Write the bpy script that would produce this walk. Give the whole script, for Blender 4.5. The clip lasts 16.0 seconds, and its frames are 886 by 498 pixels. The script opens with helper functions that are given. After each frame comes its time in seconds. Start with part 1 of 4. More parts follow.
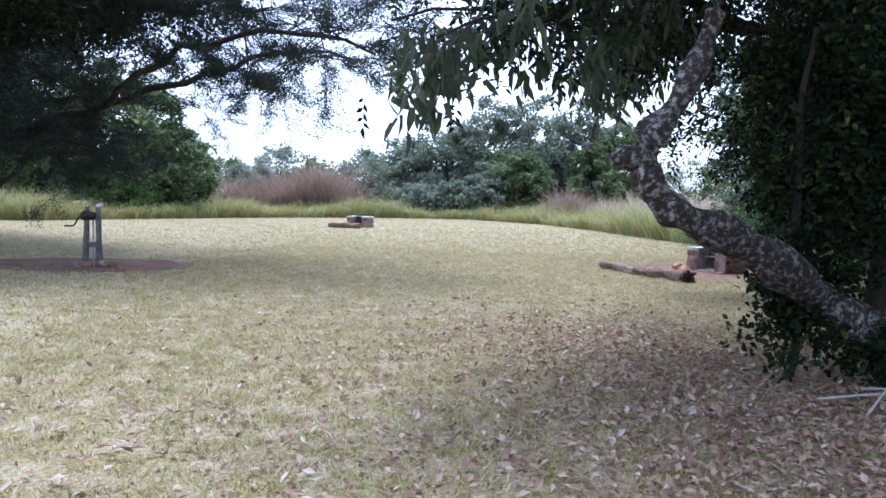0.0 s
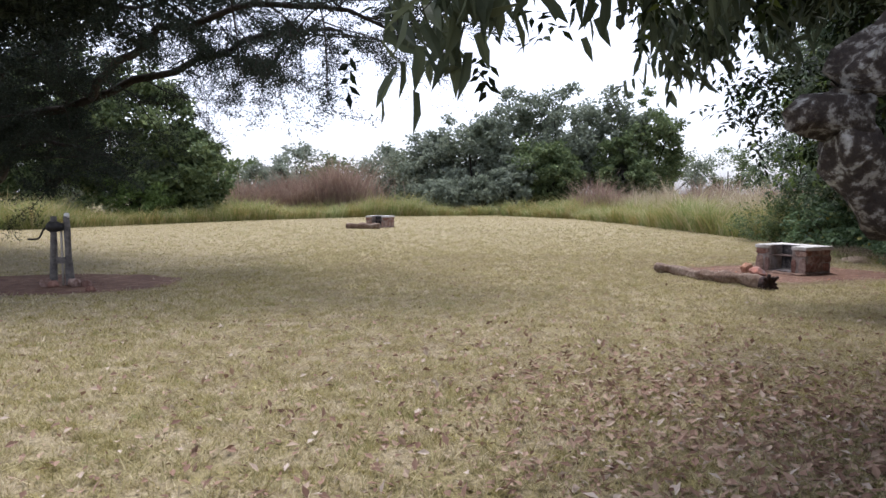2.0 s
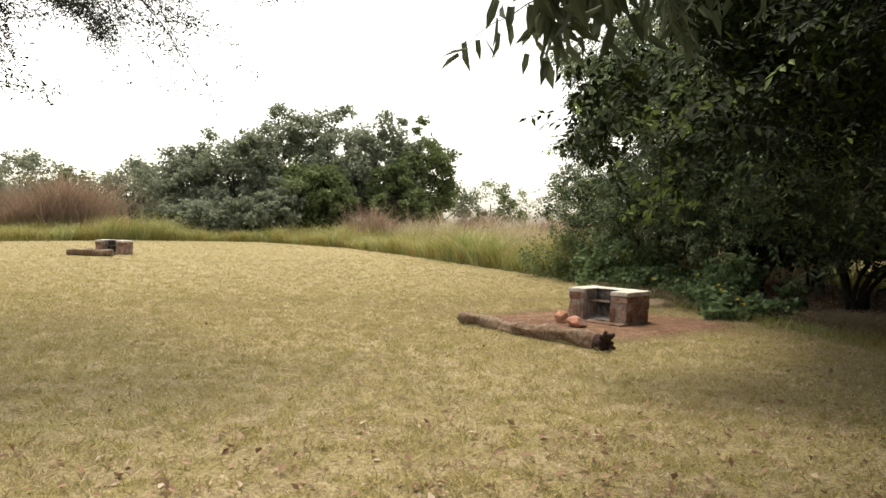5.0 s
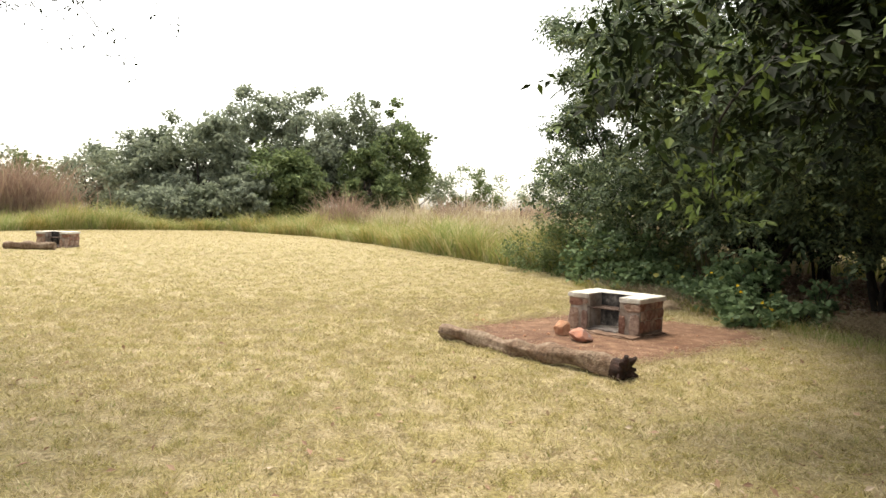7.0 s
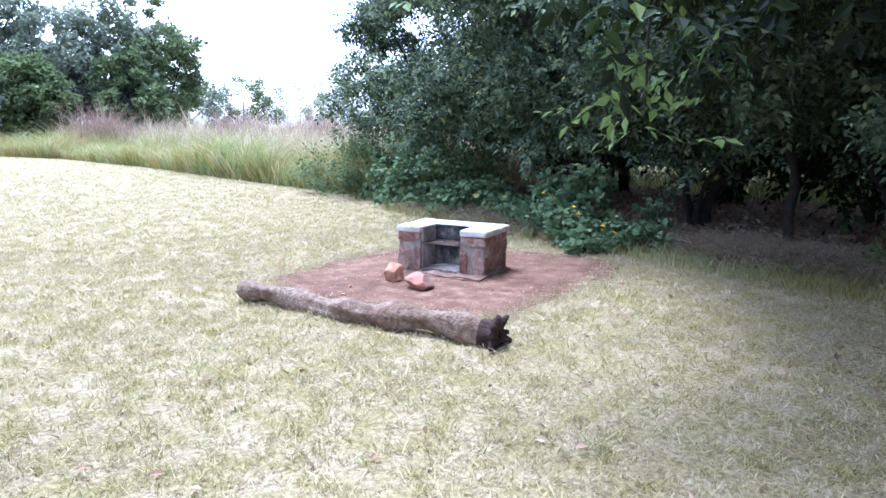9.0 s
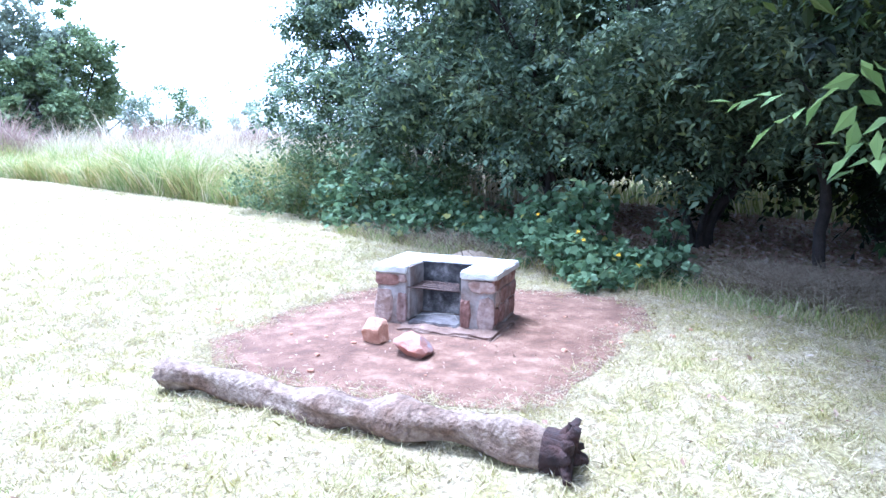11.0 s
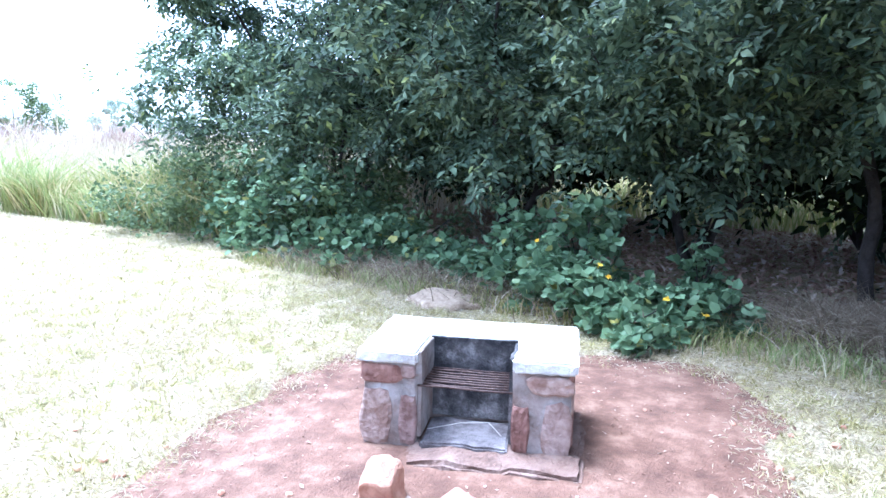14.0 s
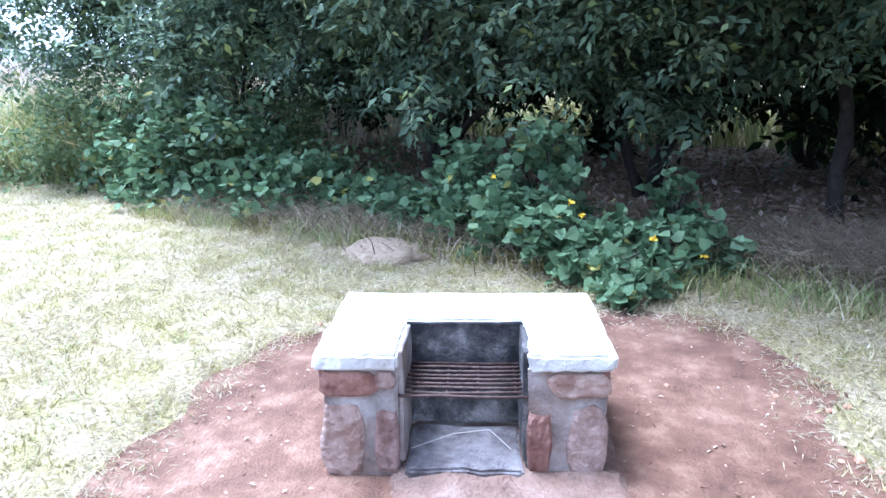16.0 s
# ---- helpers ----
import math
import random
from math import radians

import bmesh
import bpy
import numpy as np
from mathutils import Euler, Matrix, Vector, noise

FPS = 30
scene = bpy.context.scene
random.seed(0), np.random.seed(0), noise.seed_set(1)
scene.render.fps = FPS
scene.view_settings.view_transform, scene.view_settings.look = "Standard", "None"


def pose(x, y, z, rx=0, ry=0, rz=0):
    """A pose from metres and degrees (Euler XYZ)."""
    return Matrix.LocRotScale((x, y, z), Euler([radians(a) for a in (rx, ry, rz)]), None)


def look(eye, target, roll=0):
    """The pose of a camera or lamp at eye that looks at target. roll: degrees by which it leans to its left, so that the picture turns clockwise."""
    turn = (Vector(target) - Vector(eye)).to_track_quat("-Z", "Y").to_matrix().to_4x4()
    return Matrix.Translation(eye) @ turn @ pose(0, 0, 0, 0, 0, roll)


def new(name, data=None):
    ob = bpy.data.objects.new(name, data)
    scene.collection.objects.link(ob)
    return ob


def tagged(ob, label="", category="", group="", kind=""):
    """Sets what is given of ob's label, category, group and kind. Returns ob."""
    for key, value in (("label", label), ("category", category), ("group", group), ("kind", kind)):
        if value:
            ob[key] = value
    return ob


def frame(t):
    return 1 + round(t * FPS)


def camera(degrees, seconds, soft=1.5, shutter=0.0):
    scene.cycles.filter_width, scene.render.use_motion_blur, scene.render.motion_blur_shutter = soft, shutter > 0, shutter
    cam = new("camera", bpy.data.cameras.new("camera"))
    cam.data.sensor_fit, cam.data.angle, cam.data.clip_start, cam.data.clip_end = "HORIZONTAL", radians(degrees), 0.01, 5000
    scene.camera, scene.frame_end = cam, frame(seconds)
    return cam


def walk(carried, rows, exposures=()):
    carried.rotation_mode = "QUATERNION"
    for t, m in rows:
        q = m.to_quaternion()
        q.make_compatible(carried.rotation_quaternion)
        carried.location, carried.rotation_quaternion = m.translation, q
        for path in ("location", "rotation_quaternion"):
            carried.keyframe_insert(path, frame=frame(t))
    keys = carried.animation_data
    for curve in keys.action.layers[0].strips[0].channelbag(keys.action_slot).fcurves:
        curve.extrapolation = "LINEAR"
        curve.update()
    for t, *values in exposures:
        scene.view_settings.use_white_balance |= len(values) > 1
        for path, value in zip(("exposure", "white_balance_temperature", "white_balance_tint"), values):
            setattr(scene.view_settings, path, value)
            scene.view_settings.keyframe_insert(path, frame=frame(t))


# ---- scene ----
cam = camera(64.0, 16.0)
METRES, EYE, TILT, LEAN, TURN = 16.6, 1.58, 0.0, 0.0, 0.0
ROWS = [
    (0.0, 0.0, 0.0, 0.0, 0.11, -4.07, -1.51),
    (0.5, 0.0014, 0.0344, -0.001, -0.53, -3.45, -2.43),
    (1.0, 0.0053, 0.0694, -0.0032, 3.99, -2.27, 0.31),
    (1.5, 0.0034, 0.1053, -0.0018, 5.54, -2.74, -1.94),
    (2.0, -0.0032, 0.1408, 0.0016, 2.0, -4.44, 0.05),
    (2.5, 0.001, 0.1754, 0.0004, 2.89, -2.14, -0.26),
    (3.0, 0.0, 0.2101, -0.0004, -2.54, -2.75, -2.28),
    (3.5, -0.0004, 0.2418, 0.0012, -8.56, -3.23, -0.2),
    (4.0, 0.0069, 0.2774, 0.0027, -8.9, 0.14, -0.91),
    (4.5, 0.0084, 0.3196, 0.0018, -15.14, -1.18, -1.95),
    (7.0, 0.0445, 0.4728, 0.0103, -18.5, -3.21, -1.61),
    (7.5, 0.0477, 0.5084, 0.0113, -28.6, -4.72, -0.1),
    (8.0, 0.0629, 0.5414, 0.0093, -28.42, -6.23, 3.9),
    (8.5, 0.0714, 0.5717, 0.0093, -31.13, -8.9, -1.53),
    (9.0, 0.0795, 0.6027, 0.0109, -35.86, -9.72, -0.92),
    (9.5, 0.0974, 0.6331, 0.0092, -33.15, -7.72, 0.46),
    (12.0, 0.1456, 0.7878, 0.0083, -46.17, -8.72, -1.47),
    (12.5, 0.1601, 0.8159, 0.0076, -45.5, -5.79, -0.06),
    (13.0, 0.1706, 0.8414, 0.0071, -51.39, -7.27, -2.26),
    (13.5, 0.1786, 0.8641, 0.0083, -54.81, -8.49, -0.56),
    (14.0, 0.1987, 0.8833, 0.0066, -51.13, -8.45, -1.12),
    (14.5, 0.2118, 0.8963, 0.0056, -53.72, -13.04, -1.41),
    (15.0, 0.2196, 0.9168, 0.0062, -60.72, -13.64, -1.73),
    (15.5, 0.2259, 0.9287, 0.0062, -59.48, -15.49, -0.83),
    (16.0, 0.2408, 0.9388, 0.0047, -58.99, -14.36, 0.87),
]
EXPOSURES = [(0.0, 0.95, 4900, 17), (1.5, 0.55, 5200, 20), (2.5, 0.4, 6600, 14), (3.5, 0.55, 7700, 9), (4.5, 0.6, 7600, 8), (7.0, 1.1, 7300, 8), (8.0, 1.45, 6400, 9), (8.5, 1.5, 5400, 14), (9.0, 1.65, 4750, 18), (9.5, 1.75, 4550, 15), (12.0, 2.5, 4350, 16), (13.5, 2.5, 4400, 15), (14.5, 2.25, 4500, 14), (16.0, 2.15, 4500, 14)]
walk(cam, [(t, pose(0, 0, EYE, TILT, LEAN, TURN) @ pose(METRES * x, METRES * y, METRES * z, 90 + pitch, roll, yaw)) for t, x, y, z, yaw, pitch, roll in ROWS], EXPOSURES)


# ---- light ----
SUN_AZ, SUN_EL = radians(-15), radians(72)      # measured from +y towards +x
world = bpy.data.worlds.new("sky")
scene.world = world
world.use_nodes = True
wn = world.node_tree.nodes
wl = world.node_tree.links
sky = wn.new("ShaderNodeTexSky")
sky.sky_type = "NISHITA"
sky.sun_disc = False
sky.sun_elevation = SUN_EL
sky.sun_rotation = SUN_AZ
sky.air_density, sky.dust_density, sky.ozone_density = 1.0, 2.0, 1.0
hazy = wn.new("ShaderNodeHueSaturation")
hazy.inputs["Saturation"].default_value = 0.25
hazy.inputs["Value"].default_value = 1.4
wl.new(sky.outputs[0], hazy.inputs["Color"])
wl.new(hazy.outputs[0], wn["Background"].inputs["Color"])
wn["Background"].inputs["Strength"].default_value = 0.15
sun_data = bpy.data.lights.new("sun", "SUN")
sun_data.energy, sun_data.angle, sun_data.color = 2.4, radians(20), (1.0, 0.95, 0.86)
sun = new("sun", sun_data)
sd = Vector((math.sin(SUN_AZ) * math.cos(SUN_EL), math.cos(SUN_AZ) * math.cos(SUN_EL), math.sin(SUN_EL)))
sun.matrix_world = look(sd * 60, (0, 0, 0))


# ---- materials ----
def material(name, stops, scale=3.0, rough=0.85, bump=0.3, fine=40.0, vary="noise", leaf=0.0, metal=0.0, coarse=None):
    """A surface whose colour runs through stops by noise, by object or by leaf, with fine grain and relief."""
    m = bpy.data.materials.new(name)
    m.use_nodes = True
    n, l = m.node_tree.nodes, m.node_tree.links
    p = n["Principled BSDF"]
    p.inputs["Roughness"].default_value = rough
    p.inputs["Metallic"].default_value = metal
    geo = n.new("ShaderNodeNewGeometry")
    tex = n.new("ShaderNodeTexNoise")
    tex.inputs["Scale"].default_value = scale
    tex.inputs["Detail"].default_value = 6
    tex.inputs["Roughness"].default_value = 0.65
    l.new(geo.outputs["Position"], tex.inputs["Vector"])
    ramp = n.new("ShaderNodeValToRGB")
    e = ramp.color_ramp.elements
    while len(e) < len(stops):
        e.new(0.5)
    for k, (at, c) in enumerate(stops):
        e[k].position = at
        e[k].color = (*c, 1)
    if vary == "island":
        l.new(geo.outputs["Random Per Island"], ramp.inputs[0])
    elif vary == "object":
        info = n.new("ShaderNodeObjectInfo")
        mix = n.new("ShaderNodeMath")
        mix.operation = "MULTIPLY_ADD"
        mix.inputs[1].default_value = 0.35
        l.new(tex.outputs[0], mix.inputs[0])
        sc = n.new("ShaderNodeMath")
        sc.operation = "MULTIPLY_ADD"
        sc.inputs[1].default_value = 0.8
        sc.inputs[2].default_value = -0.07
        l.new(info.outputs["Random"], sc.inputs[0])
        l.new(sc.outputs[0], mix.inputs[2])
        l.new(mix.outputs[0], ramp.inputs[0])
    else:
        l.new(tex.outputs[0], ramp.inputs[0])
    colour = ramp.outputs[0]
    if coarse:
        big = n.new("ShaderNodeTexNoise")
        big.inputs["Scale"].default_value = coarse[0]
        big.inputs["Detail"].default_value = 4
        l.new(geo.outputs["Position"], big.inputs["Vector"])
        br = n.new("ShaderNodeValToRGB")
        br.color_ramp.elements[0].position, br.color_ramp.elements[1].position = 0.38, 0.62
        l.new(big.outputs[0], br.inputs[0])
        blend = n.new("ShaderNodeMix")
        blend.data_type = "RGBA"
        l.new(br.outputs[0], blend.inputs["Factor"])
        l.new(colour, blend.inputs["A"])
        tint = n.new("ShaderNodeMix")
        tint.data_type = "RGBA"
        tint.blend_type = "MULTIPLY"
        tint.inputs["Factor"].default_value = 1.0
        l.new(colour, tint.inputs["A"])
        tint.inputs["B"].default_value = (*coarse[1], 1)
        l.new(tint.outputs["Result"], blend.inputs["B"])
        colour = blend.outputs["Result"]
    l.new(colour, p.inputs["Base Color"])
    if bump:
        grain = n.new("ShaderNodeTexNoise")
        grain.inputs["Scale"].default_value = fine
        grain.inputs["Detail"].default_value = 5
        l.new(geo.outputs["Position"], grain.inputs["Vector"])
        b = n.new("ShaderNodeBump")
        b.inputs["Strength"].default_value = bump
        b.inputs["Distance"].default_value = 0.02
        l.new(grain.outputs[0], b.inputs["Height"])
        l.new(b.outputs[0], p.inputs["Normal"])
    if leaf:
        p.inputs["Specular IOR Level"].default_value = 0.15
        tr = n.new("ShaderNodeBsdfTranslucent")
        l.new(colour, tr.inputs["Color"])
        ms = n.new("ShaderNodeMixShader")
        ms.inputs[0].default_value = leaf
        l.new(p.outputs[0], ms.inputs[1])
        l.new(tr.outputs[0], ms.inputs[2])
        l.new(ms.outputs[0], n["Material Output"].inputs["Surface"])
    return m


M_GROUND = material("dry_lawn", [(0.3, (0.13, 0.10, 0.05)), (0.45, (0.27, 0.215, 0.12)), (0.58, (0.40, 0.33, 0.20)), (0.75, (0.55, 0.47, 0.33))], 26.0, 0.95, 1.0, 90, coarse=(3.6, (0.76, 0.77, 0.54)))
M_BLADE = material("lawn_blade", [(0.0, (0.20, 0.17, 0.07)), (0.15, (0.33, 0.28, 0.14)), (0.28, (0.48, 0.40, 0.23)), (0.75, (0.60, 0.51, 0.33)), (1.0, (0.72, 0.64, 0.48))], vary="island", bump=0, leaf=0.3, rough=0.7, coarse=(3.6, (0.74, 0.76, 0.50)))
M_TALL = material("tall_grass_blade", [(0.0, (0.19, 0.25, 0.08)), (0.45, (0.32, 0.36, 0.14)), (0.75, (0.44, 0.42, 0.21)), (1.0, (0.56, 0.50, 0.33))], vary="island", bump=0, leaf=0.35, rough=0.7, coarse=(0.7, (0.85, 0.72, 0.55)))
M_STRAW = material("dry_straw", [(0.0, (0.36, 0.29, 0.18)), (0.5, (0.50, 0.42, 0.28)), (1.0, (0.62, 0.55, 0.41))], vary="island", bump=0, leaf=0.3, rough=0.8)
M_REDGRASS = material("russet_grass", [(0.0, (0.22, 0.15, 0.12)), (0.5, (0.32, 0.22, 0.17)), (1.0, (0.40, 0.32, 0.23))], vary="island", bump=0, leaf=0.3)
M_SOIL = material("red_soil", [(0.3, (0.09, 0.043, 0.023)), (0.5, (0.165, 0.086, 0.05)), (0.7, (0.29, 0.18, 0.115))], 5.0, 0.95, 0.9, 70, coarse=(1.1, (0.74, 0.68, 0.64)))
M_LITTER = material("dead_leaf", [(0.0, (0.16, 0.095, 0.065)), (0.4, (0.32, 0.205, 0.145)), (0.8, (0.42, 0.31, 0.22)), (1.0, (0.52, 0.44, 0.36))], vary="island", bump=0, leaf=0.12)
# Near-black stops put the backlit trees' shade into the leaf colour.
M_LEAF_SHADED = material("shaded_leaf", [(0.0, (0.008, 0.014, 0.006)), (0.6, (0.018, 0.032, 0.010)), (0.93, (0.04, 0.066, 0.018)), (1.0, (0.12, 0.16, 0.03))], vary="island", bump=0, leaf=0.1, rough=0.7, coarse=(1.4, (0.45, 0.45, 0.45)))
# Lighter copy for the thicket's open front; its light is in the colour.
M_LEAF_LIT = material("lit_leaf", [(0.0, (0.06, 0.09, 0.056)), (0.6, (0.165, 0.215, 0.125)), (0.93, (0.28, 0.34, 0.20)), (1.0, (0.34, 0.38, 0.12))], vary="island", bump=0, leaf=0.25, rough=0.5, coarse=(1.2, (0.45, 0.49, 0.46)))
M_LEAF_LONG = material("long_drooping_leaf", [(0.0, (0.05, 0.065, 0.04)), (1.0, (0.11, 0.13, 0.075))], vary="island", bump=0, leaf=0.35, rough=0.55)
# Stops lifted for the haze over far trees; near shrubs share them.
M_LEAF_BUSH = material("bush_leaf", [(0.0, (0.09, 0.13, 0.06)), (0.6, (0.17, 0.22, 0.10)), (1.0, (0.25, 0.31, 0.14))], vary="island", bump=0, leaf=0.35, rough=0.55, coarse=(0.5, (0.75, 0.74, 0.68)))
# Pale grey stops paint the distance haze into the far leaves.
M_LEAF_HAZY = material("hazy_leaf", [(0.0, (0.18, 0.21, 0.165)), (0.6, (0.26, 0.295, 0.22)), (1.0, (0.33, 0.36, 0.27))], vary="island", bump=0, leaf=0.4, rough=0.6, coarse=(0.4, (0.78, 0.8, 0.74)))
M_LEAF_LIME = material("lime_leaf", [(0.0, (0.09, 0.14, 0.04)), (1.0, (0.19, 0.26, 0.08))], vary="island", bump=0, leaf=0.35, rough=0.5)
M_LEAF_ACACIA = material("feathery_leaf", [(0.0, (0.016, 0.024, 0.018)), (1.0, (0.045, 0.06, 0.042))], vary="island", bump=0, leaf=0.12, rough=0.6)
M_LEAF_VINE = material("creeper_leaf", [(0.0, (0.09, 0.14, 0.07)), (0.6, (0.17, 0.25, 0.12)), (0.95, (0.27, 0.36, 0.19)), (1.0, (0.42, 0.36, 0.08))], vary="island", bump=0, leaf=0.3, rough=0.45, coarse=(2.5, (0.7, 0.72, 0.7)))
M_FLOWER = material("yellow_petal", [(0.0, (0.75, 0.5, 0.03)), (1.0, (0.85, 0.62, 0.06))], vary="island", bump=0, leaf=0.3)
M_BARK = material("dark_bark", [(0.3, (0.012, 0.009, 0.007)), (0.7, (0.042, 0.032, 0.025))], 9, 0.95, 1.0, 30)
M_MATTED = material("matted_dry_grass", [(0.0, (0.13, 0.095, 0.06)), (0.6, (0.27, 0.21, 0.14)), (1.0, (0.44, 0.37, 0.26))], vary="island", bump=0, leaf=0.2, rough=0.8)
M_LICHEN = material("lichen_bark", [(0.44, (0.035, 0.027, 0.023)), (0.52, (0.09, 0.075, 0.065)), (0.58, (0.30, 0.30, 0.28)), (0.75, (0.50, 0.50, 0.47))], 19, 0.95, 1.0, 45, coarse=(2.5, (0.55, 0.5, 0.48)))
M_LOG = material("weathered_log", [(0.3, (0.08, 0.05, 0.032)), (0.5, (0.22, 0.16, 0.115)), (0.75, (0.38, 0.31, 0.24))], 20, 0.9, 1.0, 45, coarse=(3.2, (0.55, 0.43, 0.35)))
M_ROT = material("rotten_wood", [(0.3, (0.010, 0.005, 0.004)), (0.7, (0.05, 0.02, 0.013))], 14, 0.95, 1.0, 40)
M_MORTAR = material("grey_mortar", [(0.3, (0.16, 0.135, 0.115)), (0.55, (0.33, 0.29, 0.255)), (0.8, (0.47, 0.43, 0.385))], 7, 0.95, 0.5, 60, coarse=(5, (0.66, 0.54, 0.47)))
M_PLINTH = material("earthy_mortar", [(0.3, (0.10, 0.058, 0.038)), (0.5, (0.19, 0.12, 0.085)), (0.8, (0.31, 0.235, 0.185))], 12, 0.95, 1.0, 50, coarse=(6, (0.7, 0.62, 0.56)))
M_STONE = material("field_stone", [(0.0, (0.16, 0.075, 0.055)), (0.25, (0.30, 0.165, 0.12)), (0.5, (0.25, 0.165, 0.135)), (0.75, (0.44, 0.33, 0.26)), (1.0, (0.32, 0.16, 0.115))], 14, 0.9, 1.0, 35, vary="object", coarse=(13, (0.55, 0.46, 0.42)))
M_CONCRETE = material("pale_concrete", [(0.3, (0.46, 0.44, 0.41)), (0.55, (0.62, 0.60, 0.56)), (0.75, (0.70, 0.68, 0.64))], 7, 0.9, 0.5, 60, coarse=(4, (0.86, 0.84, 0.80)))
M_SOOT = material("sooty_mortar", [(0.42, (0.018, 0.016, 0.016)), (0.54, (0.075, 0.066, 0.06)), (0.7, (0.28, 0.25, 0.225))], 5, 0.95, 0.7, 60)
M_ASH = material("ash_floor", [(0.35, (0.07, 0.055, 0.05)), (0.55, (0.17, 0.145, 0.135)), (0.75, (0.28, 0.25, 0.235))], 9, 0.95, 0.9, 80)
M_RUST = material("rusty_steel", [(0.3, (0.03, 0.018, 0.014)), (0.6, (0.085, 0.05, 0.037)), (0.8, (0.17, 0.125, 0.105))], 30, 0.7, 0.4, 120, metal=0.4)
M_MOUND = material("dry_earth", [(0.3, (0.22, 0.15, 0.09)), (0.55, (0.38, 0.28, 0.18)), (0.8, (0.52, 0.42, 0.30))], 22, 0.95, 1.0, 60)
M_ROCK_OCHRE = material("ochre_rock", [(0.3, (0.36, 0.17, 0.10)), (0.55, (0.52, 0.29, 0.18)), (0.8, (0.62, 0.42, 0.30))], 9, 0.9, 0.8, 40, coarse=(14, (0.78, 0.7, 0.66)))
M_ROCK_RED = material("red_grey_rock", [(0.36, (0.26, 0.23, 0.24)), (0.46, (0.32, 0.17, 0.13)), (0.6, (0.40, 0.16, 0.10)), (0.8, (0.48, 0.24, 0.17))], 4, 0.9, 0.6, 45)
M_POST = material("old_post_wood", [(0.3, (0.06, 0.055, 0.05)), (0.7, (0.20, 0.18, 0.16))], 12, 0.95, 0.8, 40)
M_IRON = material("black_iron", [(0.3, (0.012, 0.012, 0.013)), (0.7, (0.05, 0.045, 0.04))], 20, 0.6, 0.3, 90, metal=0.5)
M_WHITE = material("white_cap", [(0.3, (0.6, 0.6, 0.6)), (0.7, (0.75, 0.75, 0.74))], 20, 0.5, 0.1, 90)
M_FLAX = material("pale_branch", [(0.3, (0.35, 0.31, 0.26)), (0.7, (0.5, 0.46, 0.4))], 20, 0.9, 0.3, 60)

rng = np.random.default_rng(7)


# ---- mesh helpers ----
def raw_mesh(name, verts, faces, mat, smooth=False):
    """A mesh from an array of corners and an array of equal-sided faces."""
    verts, faces = np.asarray(verts, np.float32), np.asarray(faces, np.int32)
    k = faces.shape[1]
    me = bpy.data.meshes.new(name)
    me.vertices.add(len(verts))
    me.vertices.foreach_set("co", verts.ravel())
    me.loops.add(faces.size)
    me.loops.foreach_set("vertex_index", faces.ravel())
    me.polygons.add(len(faces))
    me.polygons.foreach_set("loop_start", np.arange(0, faces.size, k, dtype=np.int32))
    me.polygons.foreach_set("use_smooth", np.full(len(faces), smooth))
    me.materials.append(mat)
    me.update(calc_edges=True)
    return me


def part(name, data, mat=None, parent=None, label=""):
    """Links a bmesh or mesh as one object, under a parent if there is one."""
    if isinstance(data, bmesh.types.BMesh):
        me = bpy.data.meshes.new(name)
        data.normal_update()
        data.to_mesh(me)
        data.free()
        me.materials.append(mat)
    else:
        me = data
    ob = new(name, me)
    if parent:
        ob.parent = parent
    if label:
        tagged(ob, label)
    return ob


def thing(name, at, label, category, group="", kind="", rz=0):
    ob = new(name)
    ob.matrix_basis = pose(*at, 0, 0, rz)
    return tagged(ob, label, category, group, kind)


def unit(a):
    return a / np.maximum(np.linalg.norm(a, axis=1, keepdims=True), 1e-6)


def leaf_mesh(name, pts, size, mat, aspect=0.45, up=0.0, droop=0.0, broad=False):
    """Many folded leaves, one at each point. up: how far they face the sky; droop: how far they hang."""
    n = len(pts)
    size = np.asarray(size).reshape(-1, 1) * np.ones((n, 1))
    d = rng.normal(size=(n, 3))
    d[:, 2] = d[:, 2] * (1 - 0.6 * up) - droop * 2.2
    d = unit(d)
    q = rng.normal(size=(n, 3))
    q[:, 2] += up * 3
    s = unit(np.cross(d, q))
    q = np.cross(s, d)
    def at(a, b, c):
        return pts + size * (a * d + b * s + c * q)
    w = aspect / 2
    if broad:
        vs = [at(0, 0, 0), at(0.0, w * 0.9, 0.03), at(0.5, w * 1.05, 0.06), at(1, 0, -0.06), at(0.5, -w * 1.05, 0.06), at(0.0, -w * 0.9, 0.03), at(0.5, 0, -0.02)]
        tri = [(0, 6, 1), (1, 6, 2), (2, 6, 3), (3, 6, 4), (4, 6, 5), (5, 6, 0)]
    else:
        vs = [at(0, 0, 0), at(0.45, w, 0.08), at(1, 0, -0.05), at(0.45, -w, 0.08)]
        tri = [(0, 2, 1), (0, 3, 2)]
    k = len(vs)
    verts = np.stack(vs, 1).reshape(-1, 3)
    faces = (np.arange(n)[:, None, None] * k + np.array(tri)[None]).reshape(-1, 3)
    return raw_mesh(name, verts, faces, mat)


